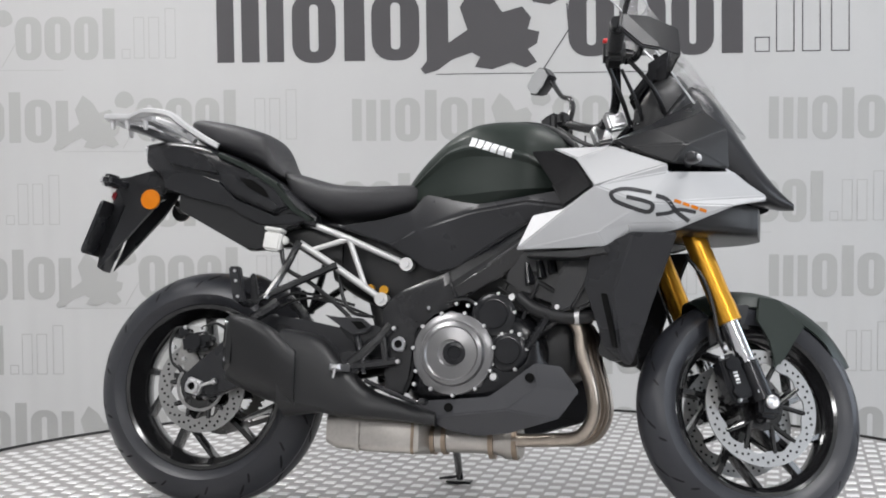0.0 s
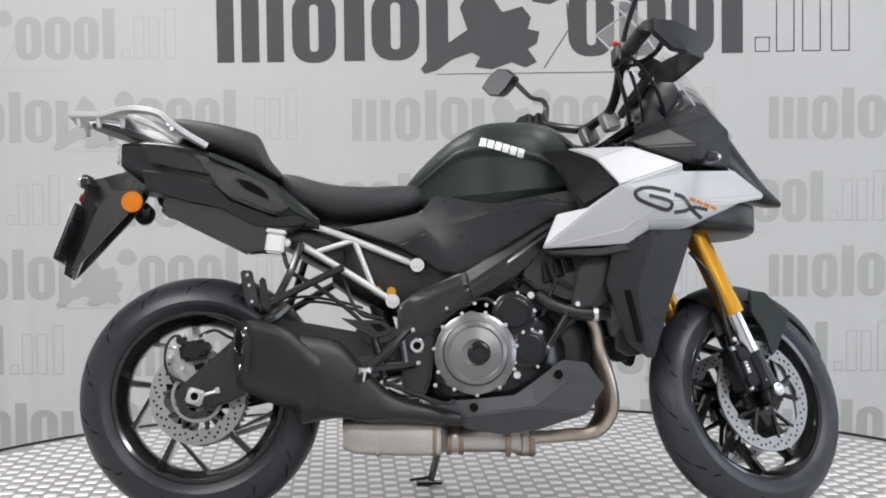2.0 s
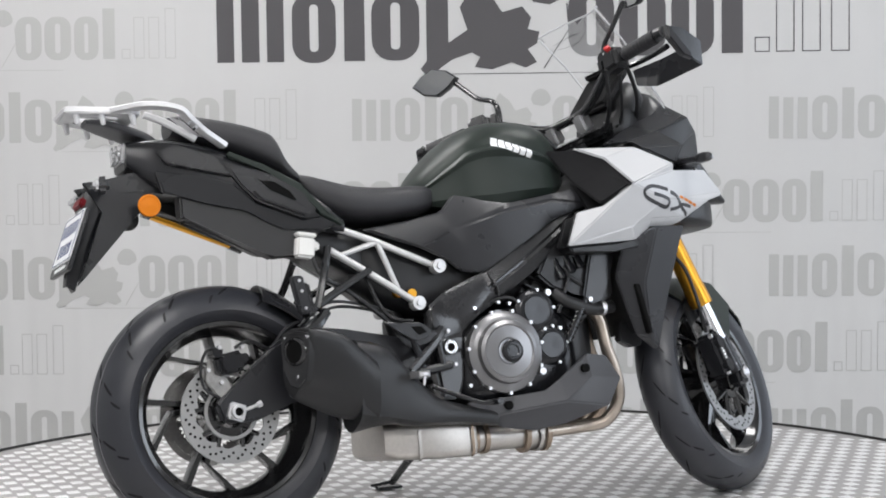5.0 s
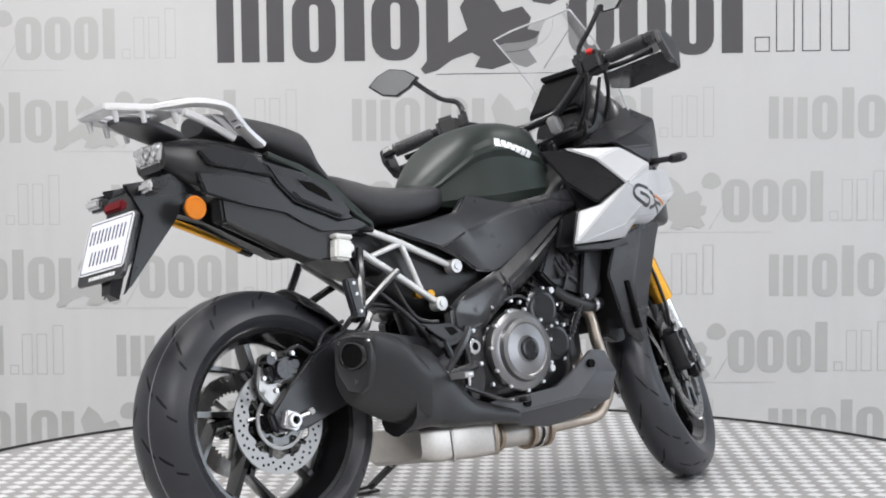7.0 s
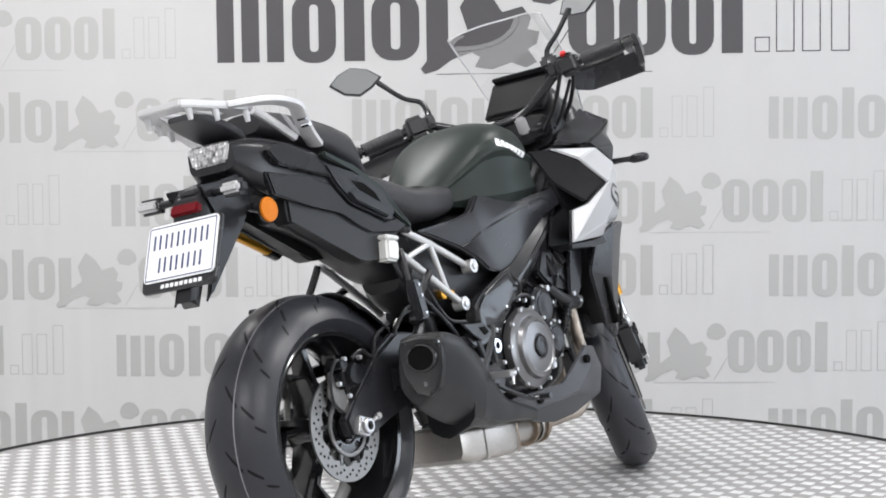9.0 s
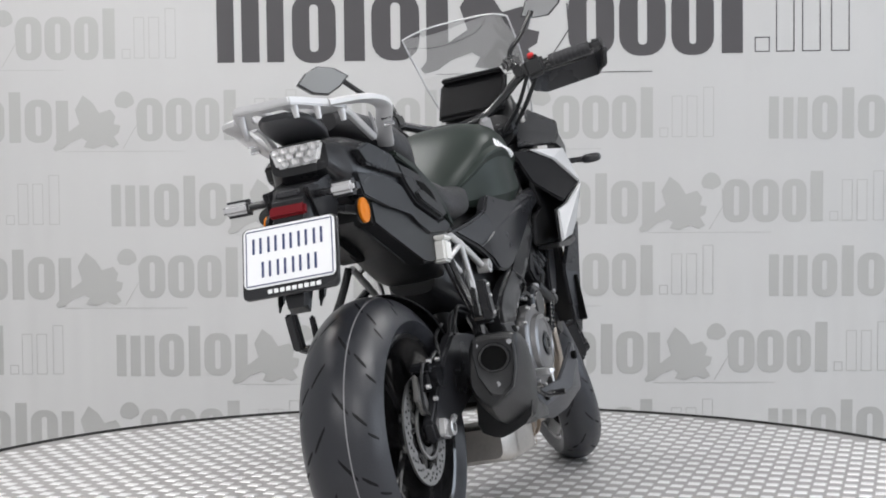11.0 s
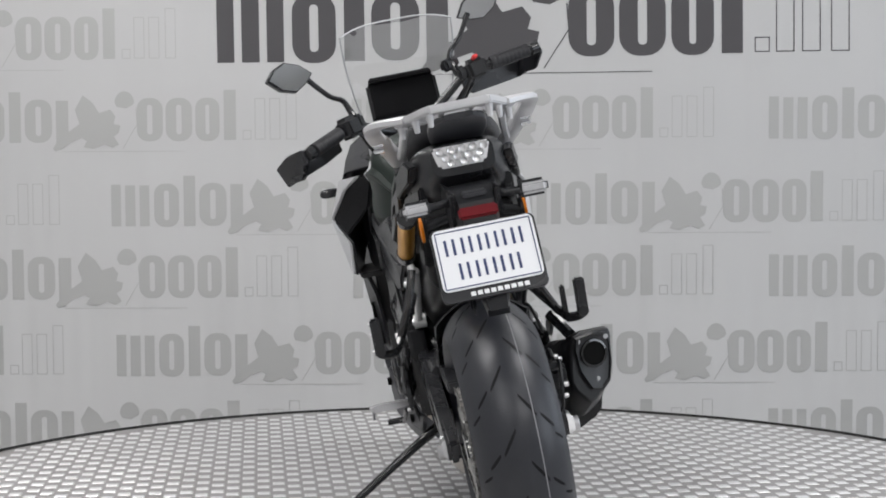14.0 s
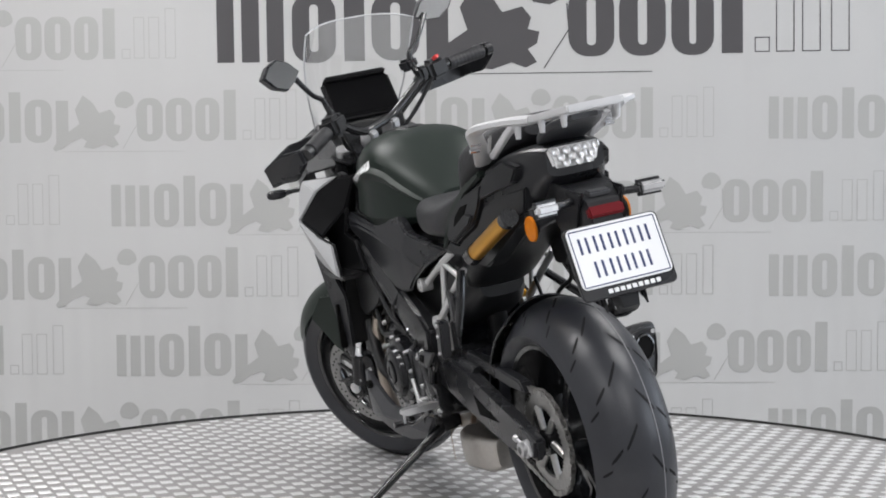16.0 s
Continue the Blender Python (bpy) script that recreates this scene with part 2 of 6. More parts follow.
STEERED = Matrix.Translation(STEER_AT) @ Matrix.Rotation(radians(STEER), 4, STEER_AXIS) @ Matrix.Translation(-STEER_AT)


def steered(bm):
    bmesh.ops.transform(bm, matrix=STEERED, verts=bm.verts)
    return bm


def sprung(bm):
    """Steered, and let down along the fork by its sag."""
    bmesh.ops.transform(bm, matrix=Matrix.Translation(-STEER_AXIS * SAG) @ STEERED, verts=bm.verts)
    return bm


# ---- the place ----
def room():
    def wall(name, m, sx, sy, sz, material, label):
        bm = bmesh.new()
        block(bm, m, sx, sy, sz, 0)
        tagged(part(name, bm, material), label, "wall" if "wall" in name else name, kind="structure")
    wall("floor", pose(0, -1.75, FLOOR - 0.05), 8.2, 9.1, 0.1, "floor", "grey smooth shop floor under the turntable")
    wall("ceiling", pose(0, -1.75, CEIL + 0.05), 8.2, 9.1, 0.1, "wall", "white plain shop ceiling with light panels")
    h, c = CEIL - FLOOR, (CEIL + FLOOR) / 2
    wall("wall_north", pose(0, 2.85, c), 8.2, 0.1, h, "sidewall", "grey painted wall behind the hung backdrop")
    wall("wall_south", pose(0, -6.35, c), 8.2, 0.1, h, "sidewall", "grey painted wall behind the camera")
    wall("wall_west", pose(-4.15, -1.75, c), 0.1, 9.1, h, "sidewall", "grey painted side wall of the shop")
    # the east wall has a window opening
    bm = bmesh.new()
    block(bm, pose(4.15, -4.8, c), 0.1, 3.0, h, 0)
    block(bm, pose(4.15, -0.45, c), 0.1, 1.3, h, 0)
    block(bm, pose(4.15, 2.3, c), 0.1, 1.0, h, 0)
    for wy, wl, lo, hi in ((-2.2, 2.2, 0.7, 2.3), (1.0, 1.6, 0.45, 2.25)):
        block(bm, pose(4.15, wy, (FLOOR + lo) / 2), 0.1, wl, lo - FLOOR, 0)
        block(bm, pose(4.15, wy, (CEIL + hi) / 2), 0.1, wl, CEIL - hi, 0)
    tagged(part("wall_east", bm, "sidewall"), "grey painted side wall with two shop windows", "wall", kind="structure")
    # the pair at y -4.4 only houses the added lamps behind the camera
    for lx, ly in ((-1.6, -1.2), (1.6, -1.2), (-1.6, 0.9), (1.6, 0.9), (-1.6, -4.4), (1.6, -4.4)):
        lamp = new("ceiling_light")
        lamp.matrix_world = pose(lx, ly, CEIL)
        bm = bmesh.new()
        for m, a, b in ((pose(0, 0.31, -0.035), 1.3, 0.06), (pose(0, -0.31, -0.035), 1.3, 0.06), (pose(0.62, 0, -0.035), 0.06, 0.56), (pose(-0.62, 0, -0.035), 0.06, 0.56)):
            block(bm, m, a, b, 0.07, 0.004)
        part("frame", bm, "tin", lamp)
        bm = bmesh.new()
        block(bm, pose(0, 0, -0.02), 1.18, 0.56, 0.02, 0.002)
        part("diffuser", bm, "glow", lamp)
        tagged(lamp, "white framed unseen ceiling light panel, switched on", "ceiling light", "ceiling lights")


def px_x(v):
    return -1.923 + 0.002374 * v


def px_z(v):
    return 1.589 - 0.0024 * v


def arc_box(x0, x1, z0, z1, r, n=5):
    out = []
    for cx, cz, a0 in ((x1 - r, z1 - r, 0), (x0 + r, z1 - r, 90), (x0 + r, z0 + r, 180), (x1 - r, z0 + r, 270)):
        for k in range(n + 1):
            a = radians(a0 + 90 * k / n)
            out.append((cx + r * math.cos(a), cz + r * math.sin(a)))
    return out


def sheet(bm, poly, y):
    bm.faces.new([bm.verts.new((x, y, z)) for x, z in poly])


def ring_shape(bm, x0, x1, z0, z1, y, slot=0.2):
    """A rounded upright block with an upright slot through it."""
    w, h = x1 - x0, z1 - z0
    o = arc_box(x0, x1, z0, z1, w * 0.42)
    cx = (x0 + x1) / 2
    i = arc_box(cx - w * slot / 2, cx + w * slot / 2, z0 + h * 0.16, z1 - h * 0.16, w * slot * 0.48)
    a = [bm.verts.new((x, y, z)) for x, z in o]
    b = [bm.verts.new((x, y, z)) for x, z in i]
    for k in range(len(a)):
        j = (k + 1) % len(a)
        bm.faces.new((a[k], a[j], b[j], b[k]))


def outline_shape(bm, x0, x1, z0, z1, y, t):
    for a in ((x0, x1, z0, z0 + t), (x0, x1, z1 - t, z1), (x0, x0 + t, z0 + t, z1 - t), (x1 - t, x1, z0 + t, z1 - t)):
        sheet(bm, [(a[0], a[2]), (a[1], a[2]), (a[1], a[3]), (a[0], a[3])], y)


def wordmark(bm, x, z, u, y, wide=1.0):
    """A row of plain blocks, rings and a swept shape, the printed trade mark; u is its height, x its start, z its foot."""
    h = u * wide
    R = lambda a, b, c, d: sheet(bm, [(x + a * h, z + c * u), (x + b * h, z + c * u), (x + b * h, z + d * u), (x + a * h, z + d * u)], y)
    ring = lambda a, b, c, d, slot=0.2: ring_shape(bm, x + a * h, x + b * h, z + c * u, z + d * u, y, slot)
    # three upright bars
    R(0.0, 0.25, 0, 0.97)
    R(0.36, 0.62, 0, 0.95)
    R(0.73, 0.98, 0, 0.95)
    ring(1.10, 1.74, -0.02, 0.99)
    R(1.86, 2.16, 0.0, 1.17)
    ring(2.26, 2.96, 0.0, 1.0)
    R(3.06, 3.38, 0.0, 0.97)
    # the swept shape between the two halves: a body, a round cap and a thin trailing line
    body = [(2.97, -0.13), (3.03, -0.20), (3.22, -0.15), (3.43, 0.0), (3.72, 0.10), (3.84, 0.03), (3.76, -0.11), (4.01, -0.15), (4.30, -0.05), (4.50, -0.13), (4.67, -0.05), (4.54, 0.14), (4.67, 0.22),
            (4.71, 0.39), (4.54, 0.43), (4.59, 0.60), (4.46, 0.76), (4.17, 0.68), (4.01, 0.92), (3.76, 1.09), (3.55, 0.76), (3.66, 0.43), (3.43, 0.28), (3.18, 0.14)]
    sheet(bm, [(x + a * h, z + b * u) for a, b in body], y - 0.001)
    cap = [(4.82 + 0.25 * math.cos(k / 12 * math.pi), 0.92 + 0.26 * math.sin(k / 12 * math.pi)) for k in range(13)]
    sheet(bm, [(x + a * h, z + b * u) for a, b in cap + [(4.62, 0.82), (4.86, 0.78), (5.03, 0.86)]], y)
    R(3.2, 6.35, -0.215, -0.203)
    trail = [(5.10, 0.80), (5.13, 0.42), (4.97, 0.18), (4.76, -0.14)]
    for (a, b), (c, d) in zip(trail, trail[1:]):
        sheet(bm, [(x + a * h, z + b * u), (x + (a + 0.02) * h, z + b * u), (x + (c + 0.02) * h, z + d * u), (x + c * h, z + d * u)], y - 0.0005)
    # second half: three rings, a bar and thin outlined bars
    ring(5.13, 5.80, 0.02, 1.02)
    ring(5.87, 6.55, 0.02, 1.02)
    ring(6.63, 7.25, 0.02, 1.02, 0.16)
    R(7.36, 7.67, 0.04, 1.2)
    t = 0.016 * u
    for a, b, c, d in ((7.84, 8.06, 0.05, 0.27), (8.15, 8.42, 0.05, 1.0), (8.53, 8.80, 0.05, 1.0), (8.95, 9.22, 0.05, 1.2)):
        outline_shape(bm, x + a * h, x + b * h, z + c * u, z + d * u, y, t)


def backdrop():
    bm = bmesh.new()
    prof = [(BACK_Y, CEIL - 0.05), (BACK_Y, 1.0), (BACK_Y, FLOOR + 0.08), (BACK_Y - 0.02, FLOOR + 0.03), (BACK_Y - 0.08, FLOOR + 0.006)]
    back = [(y + 0.004, z + (0.004 if z < FLOOR + 0.05 else 0)) for y, z in reversed(prof)]
    loft(bm, [[(x, y, z) for y, z in prof + back] for x in np.linspace(-3.6, 3.6, 25)])
    cloth = tagged(part("backdrop", bm, "cloth"), "light grey printed cloth backdrop hung behind the turntable", "backdrop", kind="structure")
    y = BACK_Y - 0.0015
    bm = bmesh.new()
    wordmark(bm, px_x(385), px_z(112), 0.2880, y)
    # the large mark rises slightly towards its end
    bmesh.ops.rotate(bm, verts=bm.verts, cent=(px_x(385), y, px_z(112)), matrix=Matrix.Rotation(radians(-0.45), 3, "Y"))
    part("large_printed_mark", bm, "print_dark", cloth, "large dark grey printed trade mark")
    u = 0.1825
    for foot, starts in ((107, (-330,)), (250, (-117, 623, 1362)), (398, (-542, 192, 925)), (527, (-117, 623, 1364)), (664, (-540, 197, 935)), (800, (-117, 623, 1364))):
        for s in starts:
            bm = bmesh.new()
            wordmark(bm, px_x(s), px_z(foot), u, y, 0.905)
            part("pale_printed_mark", bm, "print_light", cloth)


DECK_R = 1.683


def turntable():
    table = new("turntable")
    bm = bmesh.new()
    lathe(bm, [(DECK_R - 0.012, -0.03), (DECK_R - 0.012, 0.0)], axis="z", n=160)
    part("deck", bm, "deck", table, "aluminium chequer plate deck")
    bm = bmesh.new()
    lathe(bm, [(DECK_R - 0.011, -0.06), (DECK_R, -0.06), (DECK_R, 0.004), (DECK_R - 0.003, 0.007), (DECK_R - 0.011, 0.007)], axis="z", n=160, closed=True)
    part("rim", bm, "edge", table, "black rubber edge strip")
    bm = bmesh.new()
    lathe(bm, [(DECK_R - 0.1, FLOOR + 0.002), (DECK_R - 0.1, -0.031)], axis="z", n=96)
    part("drum", bm, "edge", table, "dark drum under the deck")
    # raised pads, every second cell of a square net
    c, half, top, h = 0.0425, 0.0172, 0.0138, 0.0020
    verts, faces = [], []
    n = int(DECK_R / c) + 2
    for i in range(-n, n):
        for j in range(-n, n):
            if (i + j) % 2:
                continue
            x, y = i * c, j * c
            if math.hypot(x, y) > DECK_R - 0.045:
                continue
            b = len(verts)
            for a, z in ((half, 0.0002), (top, h)):
                verts += [(x - a, y - a, z), (x + a, y - a, z), (x + a, y + a, z), (x - a, y + a, z)]
            faces += [(b + 4, b + 5, b + 6, b + 7)] + [(b + k, b + (k + 1) % 4, b + 4 + (k + 1) % 4, b + 4 + k) for k in range(4)]
    me = bpy.data.meshes.new("tread_pad_field")
    me.from_pydata(verts, [], faces)
    me.materials.append(M["pad"])
    ob = new("tread_pad_field", me)
    ob.parent = table
    tagged(ob, "raised square grip pads", kind="stuff")
    tagged(table, "round aluminium chequer plate turntable with black edge", "turntable")
    return table

# ---- the motorcycle: x forward, y to its left, z up, on its wheels ----
bike = new("motorcycle")
REAR = (-0.668, 0.0, 0.311)
FRONT = (FORK_X, 0.0, 0.300)


def ring_dots(bm, at, y, radii, count, r, th=0.0012):
    for q, rad in enumerate(radii):
        for k in range(count):
            a = 2 * math.pi * (k + q * 0.5 + 0.15 * q) / count
            x, z = at[0] + rad * math.cos(a), at[2] + rad * math.sin(a)
            rod(bm, (x, y - th, z), (x, y + th, z), r, n=8)


def tyre_profile(w, r_out, r_bead):
    """Half section of a tyre: crown radius falls off to the sides."""
    out = []
    for k in range(17):
        s = -1 + 2 * k / 16
        a = s * 1.18
        y = w / 2 * math.sin(a) / math.sin(1.18)
        r = r_out - (1 - math.cos(a)) * w * 0.56
        out.append((r, y))
    side = out[-1]
    back = [(r_bead + 0.02, w * 0.47), (r_bead, w * 0.36)]
    return [(r, -y) for r, y in reversed(back)] + out + back


def surface_r(w, r_out, y):
    a = math.asin(max(-1, min(1, y / (w / 2) * math.sin(1.18))))
    return r_out - (1 - math.cos(a)) * w * 0.56


def wheel(name, at, w, r_out, rim_w, steer_it, label, grooves):
    fix = sprung if steer_it else (lambda b: b)
    hub_w = 0.10 if steer_it else 0.13
    bm = bmesh.new()
    lathe(bm, [(0.016, -hub_w * 0.75), (0.03, -hub_w * 0.75), (0.034, -hub_w * 0.5), (0.045, -hub_w * 0.35), (0.04, 0), (0.045, hub_w * 0.35), (0.034, hub_w * 0.5), (0.03, hub_w * 0.75), (0.016, hub_w * 0.75)], at, n=32)
    whl = part(name, fix(bm), "gloss", bike, label)
    bm = bmesh.new()
    lathe(bm, tyre_profile(w, r_out, 0.212), at, n=128, closed=True)
    part("tyre", fix(bm), "rubber", whl, "black road tyre with slanted grooves")
    # slanted tread grooves: near-black slivers laid on the crown, their shade put into colour
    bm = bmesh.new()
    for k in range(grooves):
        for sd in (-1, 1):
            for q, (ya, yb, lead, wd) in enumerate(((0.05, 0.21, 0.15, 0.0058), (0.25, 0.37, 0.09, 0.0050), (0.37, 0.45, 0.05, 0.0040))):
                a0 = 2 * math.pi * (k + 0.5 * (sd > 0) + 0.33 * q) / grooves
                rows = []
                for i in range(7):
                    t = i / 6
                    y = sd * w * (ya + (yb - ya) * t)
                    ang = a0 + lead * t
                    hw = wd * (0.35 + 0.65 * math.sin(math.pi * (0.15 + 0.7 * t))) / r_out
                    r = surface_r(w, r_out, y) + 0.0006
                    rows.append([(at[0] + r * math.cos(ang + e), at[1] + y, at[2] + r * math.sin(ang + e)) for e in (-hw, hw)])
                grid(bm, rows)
    tagged(part("tread_groove", fix(bm), "groove_shade", whl), kind="stuff")
    if not steer_it:
        bm = bmesh.new()
        for y0, wd in ((-0.034, 0.0013),):
            rows = []
            for k in range(129):
                ang = 2 * math.pi * k / 128
                rows.append([(at[0] + (surface_r(w, r_out, y) + 0.0007) * math.cos(ang), y, at[2] + (surface_r(w, r_out, y) + 0.0007) * math.sin(ang)) for y in (y0 - wd, y0 + wd)])
            grid(bm, rows)
        part("mould_line", bm, "chalk", whl, "thin pale mould line round the tyre")
    bm = bmesh.new()
    h = rim_w / 2
    lathe(bm, [(0.222, -h), (0.217, -h - 0.003), (0.208, -h), (0.203, -h * 0.75), (0.188, -h * 0.45), (0.183, 0), (0.188, h * 0.45), (0.203, h * 0.75), (0.208, h), (0.217, h + 0.003), (0.222, h), (0.2, 0)], at, n=96, closed=True)
    part("rim", fix(bm), "gloss", whl, "gloss black cast rim")
    # five forked spokes: a short trunk, then two slim arms to the rim
    for k in range(5):
        bm = bmesh.new()
        a = radians(164 + 72 * k)
        for rim_at, foot in ((0.07, -0.10), (0.70, 0.20)):
            loops = []
            for i, (r, g) in enumerate(((0.036, a + foot), (0.080, a + foot * 0.5), (0.125, a + rim_at * 0.30), (0.190, a + rim_at))):
                cw, cy = (0.013, 0.011, 0.0075, 0.0095)[i], hub_w * (0.32, 0.27, 0.20, 0.16)[i]
                x, z = at[0] + r * math.cos(g), at[2] + r * math.sin(g)
                tx, tz = -math.sin(g), math.cos(g)
                loops.append([(x + tx * cw * p, at[1] + q * cy, z + tz * cw * p) for p, q in ((0.8, -1), (1.2, 0), (0.8, 1), (-0.8, 1), (-1.2, 0), (-0.8, -1))])
            loft(bm, loops)
        part("spoke", fix(bm), "gloss", whl)
    return whl


def brake_disc(parent, at, y, r_out, r_in, steer_it, carrier="alu"):
    fix = sprung if steer_it else (lambda b: b)
    bm = bmesh.new()
    t = 0.0025
    # wavy inner edge
    n = 120
    ro = [[(at[0] + r_out * math.cos(2 * math.pi * k / n), y + s * t, at[2] + r_out * math.sin(2 * math.pi * k / n)) for k in range(n)] for s in (-1, 1)]
    ri = [[(at[0] + (r_in + 0.004 * math.sin(10 * 2 * math.pi * k / n)) * math.cos(2 * math.pi * k / n), y + s * t, at[2] + (r_in + 0.004 * math.sin(10 * 2 * math.pi * k / n)) * math.sin(2 * math.pi * k / n)) for k in range(n)] for s in (-1, 1)]
    loops = [ro[0], ro[1], ri[1], ri[0], ro[0]]
    loft(bm, loops, cap=False)
    bmesh.ops.remove_doubles(bm, verts=bm.verts, dist=1e-5)
    disc = part("brake_disc", fix(bm), "disc", parent, "drilled steel brake disc")
    # dark dots on the solid disc paint the shade of its drilled holes
    bm = bmesh.new()
    ring_dots(bm, (at[0], y, at[2]), y, (r_in + 0.013, (r_in + r_out) / 2 + 0.002, r_out - 0.011), 20, 0.0034, t + 0.0006)
    tagged(part("drilling", fix(bm), "hole_shade", parent), kind="stuff")
    for k in range(5):
        a = 2 * math.pi * (k + 0.2) / 5
        for d in (-0.28, 0.28):
            bm = bmesh.new()
            p0 = (at[0] + 0.045 * math.cos(a), y, at[2] + 0.045 * math.sin(a))
            p1 = (at[0] + (r_in + 0.004) * math.cos(a + d), y, at[2] + (r_in + 0.004) * math.sin(a + d))
            rod(bm, p0, p1, 0.0075, 0.006, 8)
            part("disc_arm", fix(bm), carrier, parent)
    bm = bmesh.new()
    lathe(bm, [(0.038, -0.005), (0.056, -0.005), (0.056, 0.005), (0.038, 0.005)], (at[0], y, at[2]), n=40, closed=True)
    part("disc_carrier", fix(bm), carrier, parent, "cast disc carrier")
    return disc


def wheels():
    rw = wheel("rear_wheel", REAR, 0.194, 0.311, 0.155, False, "gloss black rear wheel with wide tyre", 14)
    brake_disc(rw, REAR, -0.088, 0.121, 0.083, False, "gloss")
    bm = bmesh.new()
    lathe(bm, [(0.058, -0.002), (0.066, -0.002), (0.066, 0.002), (0.058, 0.002)], (REAR[0], -0.096, REAR[2]), n=60, closed=True)
    for k in range(48):
        a = 2 * math.pi * k / 48
        rod(bm, (REAR[0] + 0.064 * math.cos(a), -0.0995, REAR[2] + 0.064 * math.sin(a)), (REAR[0] + 0.064 * math.cos(a), -0.0925, REAR[2] + 0.064 * math.sin(a)), 0.0017, n=6)
    part("sensor_ring", bm, "disc", rw, "toothed speed sensor ring")
    bm = bmesh.new()
    n = 44
    pr = []
    for k in range(n * 4):
        a = 2 * math.pi * k / (n * 4)
        r = 0.112 + (0.0045 if k % 4 in (1, 2) else -0.0035)
        pr.append((REAR[0] + r * math.cos(a), REAR[2] + r * math.sin(a)))
    a = [bm.verts.new((x, 0.086, z)) for x, z in pr]
    b = [bm.verts.new((x, 0.092, z)) for x, z in pr]
    ai = [bm.verts.new((REAR[0] + (x - REAR[0]) * 0.72, 0.086, REAR[2] + (z - REAR[2]) * 0.72)) for x, z in pr]
    bi = [bm.verts.new((REAR[0] + (x - REAR[0]) * 0.72, 0.092, REAR[2] + (z - REAR[2]) * 0.72)) for x, z in pr]
    N = len(pr)
    for k in range(N):
        j = (k + 1) % N
        for q in ((a[k], a[j], b[j], b[k]), (a[k], ai[k], ai[j], a[j]), (b[k], b[j], bi[j], bi[k]), (ai[k], bi[k], bi[j], ai[j])):
            bm.faces.new(q)
    part("sprocket", bm, "chain", rw, "toothed steel rear sprocket")
    for k in range(6):
        bm = bmesh.new()
        g = 2 * math.pi * k / 6
        rod(bm, (REAR[0] + 0.03 * math.cos(g), 0.089, REAR[2] + 0.03 * math.sin(g)), (REAR[0] + 0.085 * math.cos(g + 0.2), 0.089, REAR[2] + 0.085 * math.sin(g + 0.2)), 0.008, n=8)
        part("sprocket_arm", bm, "chain", rw)
    fw = wheel("front_wheel", FRONT, 0.124, 0.296, 0.092, True, "gloss black front wheel turned to full lock", 12)
    for sd in (-1, 1):
        brake_disc(fw, FRONT, sd * 0.068, 0.147, 0.112, True, "gloss")


TANK = [(-0.135, 0.060, 0.80, 0.862), (-0.10, 0.100, 0.79, 0.902), (-0.03, 0.145, 0.775, 0.965), (0.04, 0.170, 0.77, 1.007), (0.11, 0.177, 0.78, 1.020), (0.20, 0.165, 0.80, 1.016), (0.255, 0.130, 0.82, 0.995), (0.285, 0.095, 0.84, 0.965)]


def tank_half(x):
    """Half section of the tank at x as fractions of width and height, with a shoulder line that sinks towards the front."""
    s = float(np.interp(x, [-0.135, -0.08, -0.015, 0.035, 0.128, 0.2, 0.257, 0.285], [0.45, 0.60, 0.70, 0.68, 0.60, 0.50, 0.34, 0.28]))
    low = [(0.0, 0.0), (0.70, 0.0), (0.88, 0.05 * s), (0.965, 0.25 * s), (0.955, 0.45 * s), (0.925, 0.68 * s), (0.930, 0.86 * s), (0.985, 0.965 * s), (0.985, s), (0.905, s + 0.045)]
    up = [(0.905 * math.cos(u * math.pi / 2) ** 0.75, s + 0.045 + (0.955 - s) * math.sin(u * math.pi / 2)) for u in (0.16, 0.32, 0.48, 0.64, 0.8, 0.9)]
    return low + up + [(0.0, 1.0)]


def tank():
    bm = bmesh.new()
    loops = []
    for x, w, zb, zt in smooth_rows(TANK, 5):
        h = zt - zb
        r = [(x, -w * a, zb + h * b) for a, b in tank_half(x)]
        loops.append(r + [(p[0], -p[1], p[2]) for p in reversed(r[1:-1])])
    loft(bm, loops)
    tree = BVHTree.FromBMesh(bm)
    tk = part("fuel_tank", bm, "green", bike, "matte dark green fuel tank", angle=22)
    # plain slanted blocks in place of the maker's name on both sides
    for sd in (-1, 1):
        for k in range(6):
            x0, zz, w = 0.054 + k * 0.0190, 0.946 - k * 0.0058, 0.0165
            bm = bmesh.new()
            ribbon(bm, tree, [(x0 + 0.001, zz - 0.012), (x0 + 0.004, zz), (x0 + 0.007, zz + 0.011)], w, sd, 0.0012)
            part("emblem_block", bm, "white", tk, "white slanted emblem block")
    bm = bmesh.new()
    hull(bm, [(0.10, 0.02, 0.99, 1.022), (0.14, 0.05, 0.985, 1.0255), (0.2, 0.06, 0.985, 1.022), (0.255, 0.055, 0.97, 1.004), (0.30, 0.05, 0.94, 0.97)], e=3)
    part("tank_cover", bm, "matte", tk, "black plastic tank top cover")


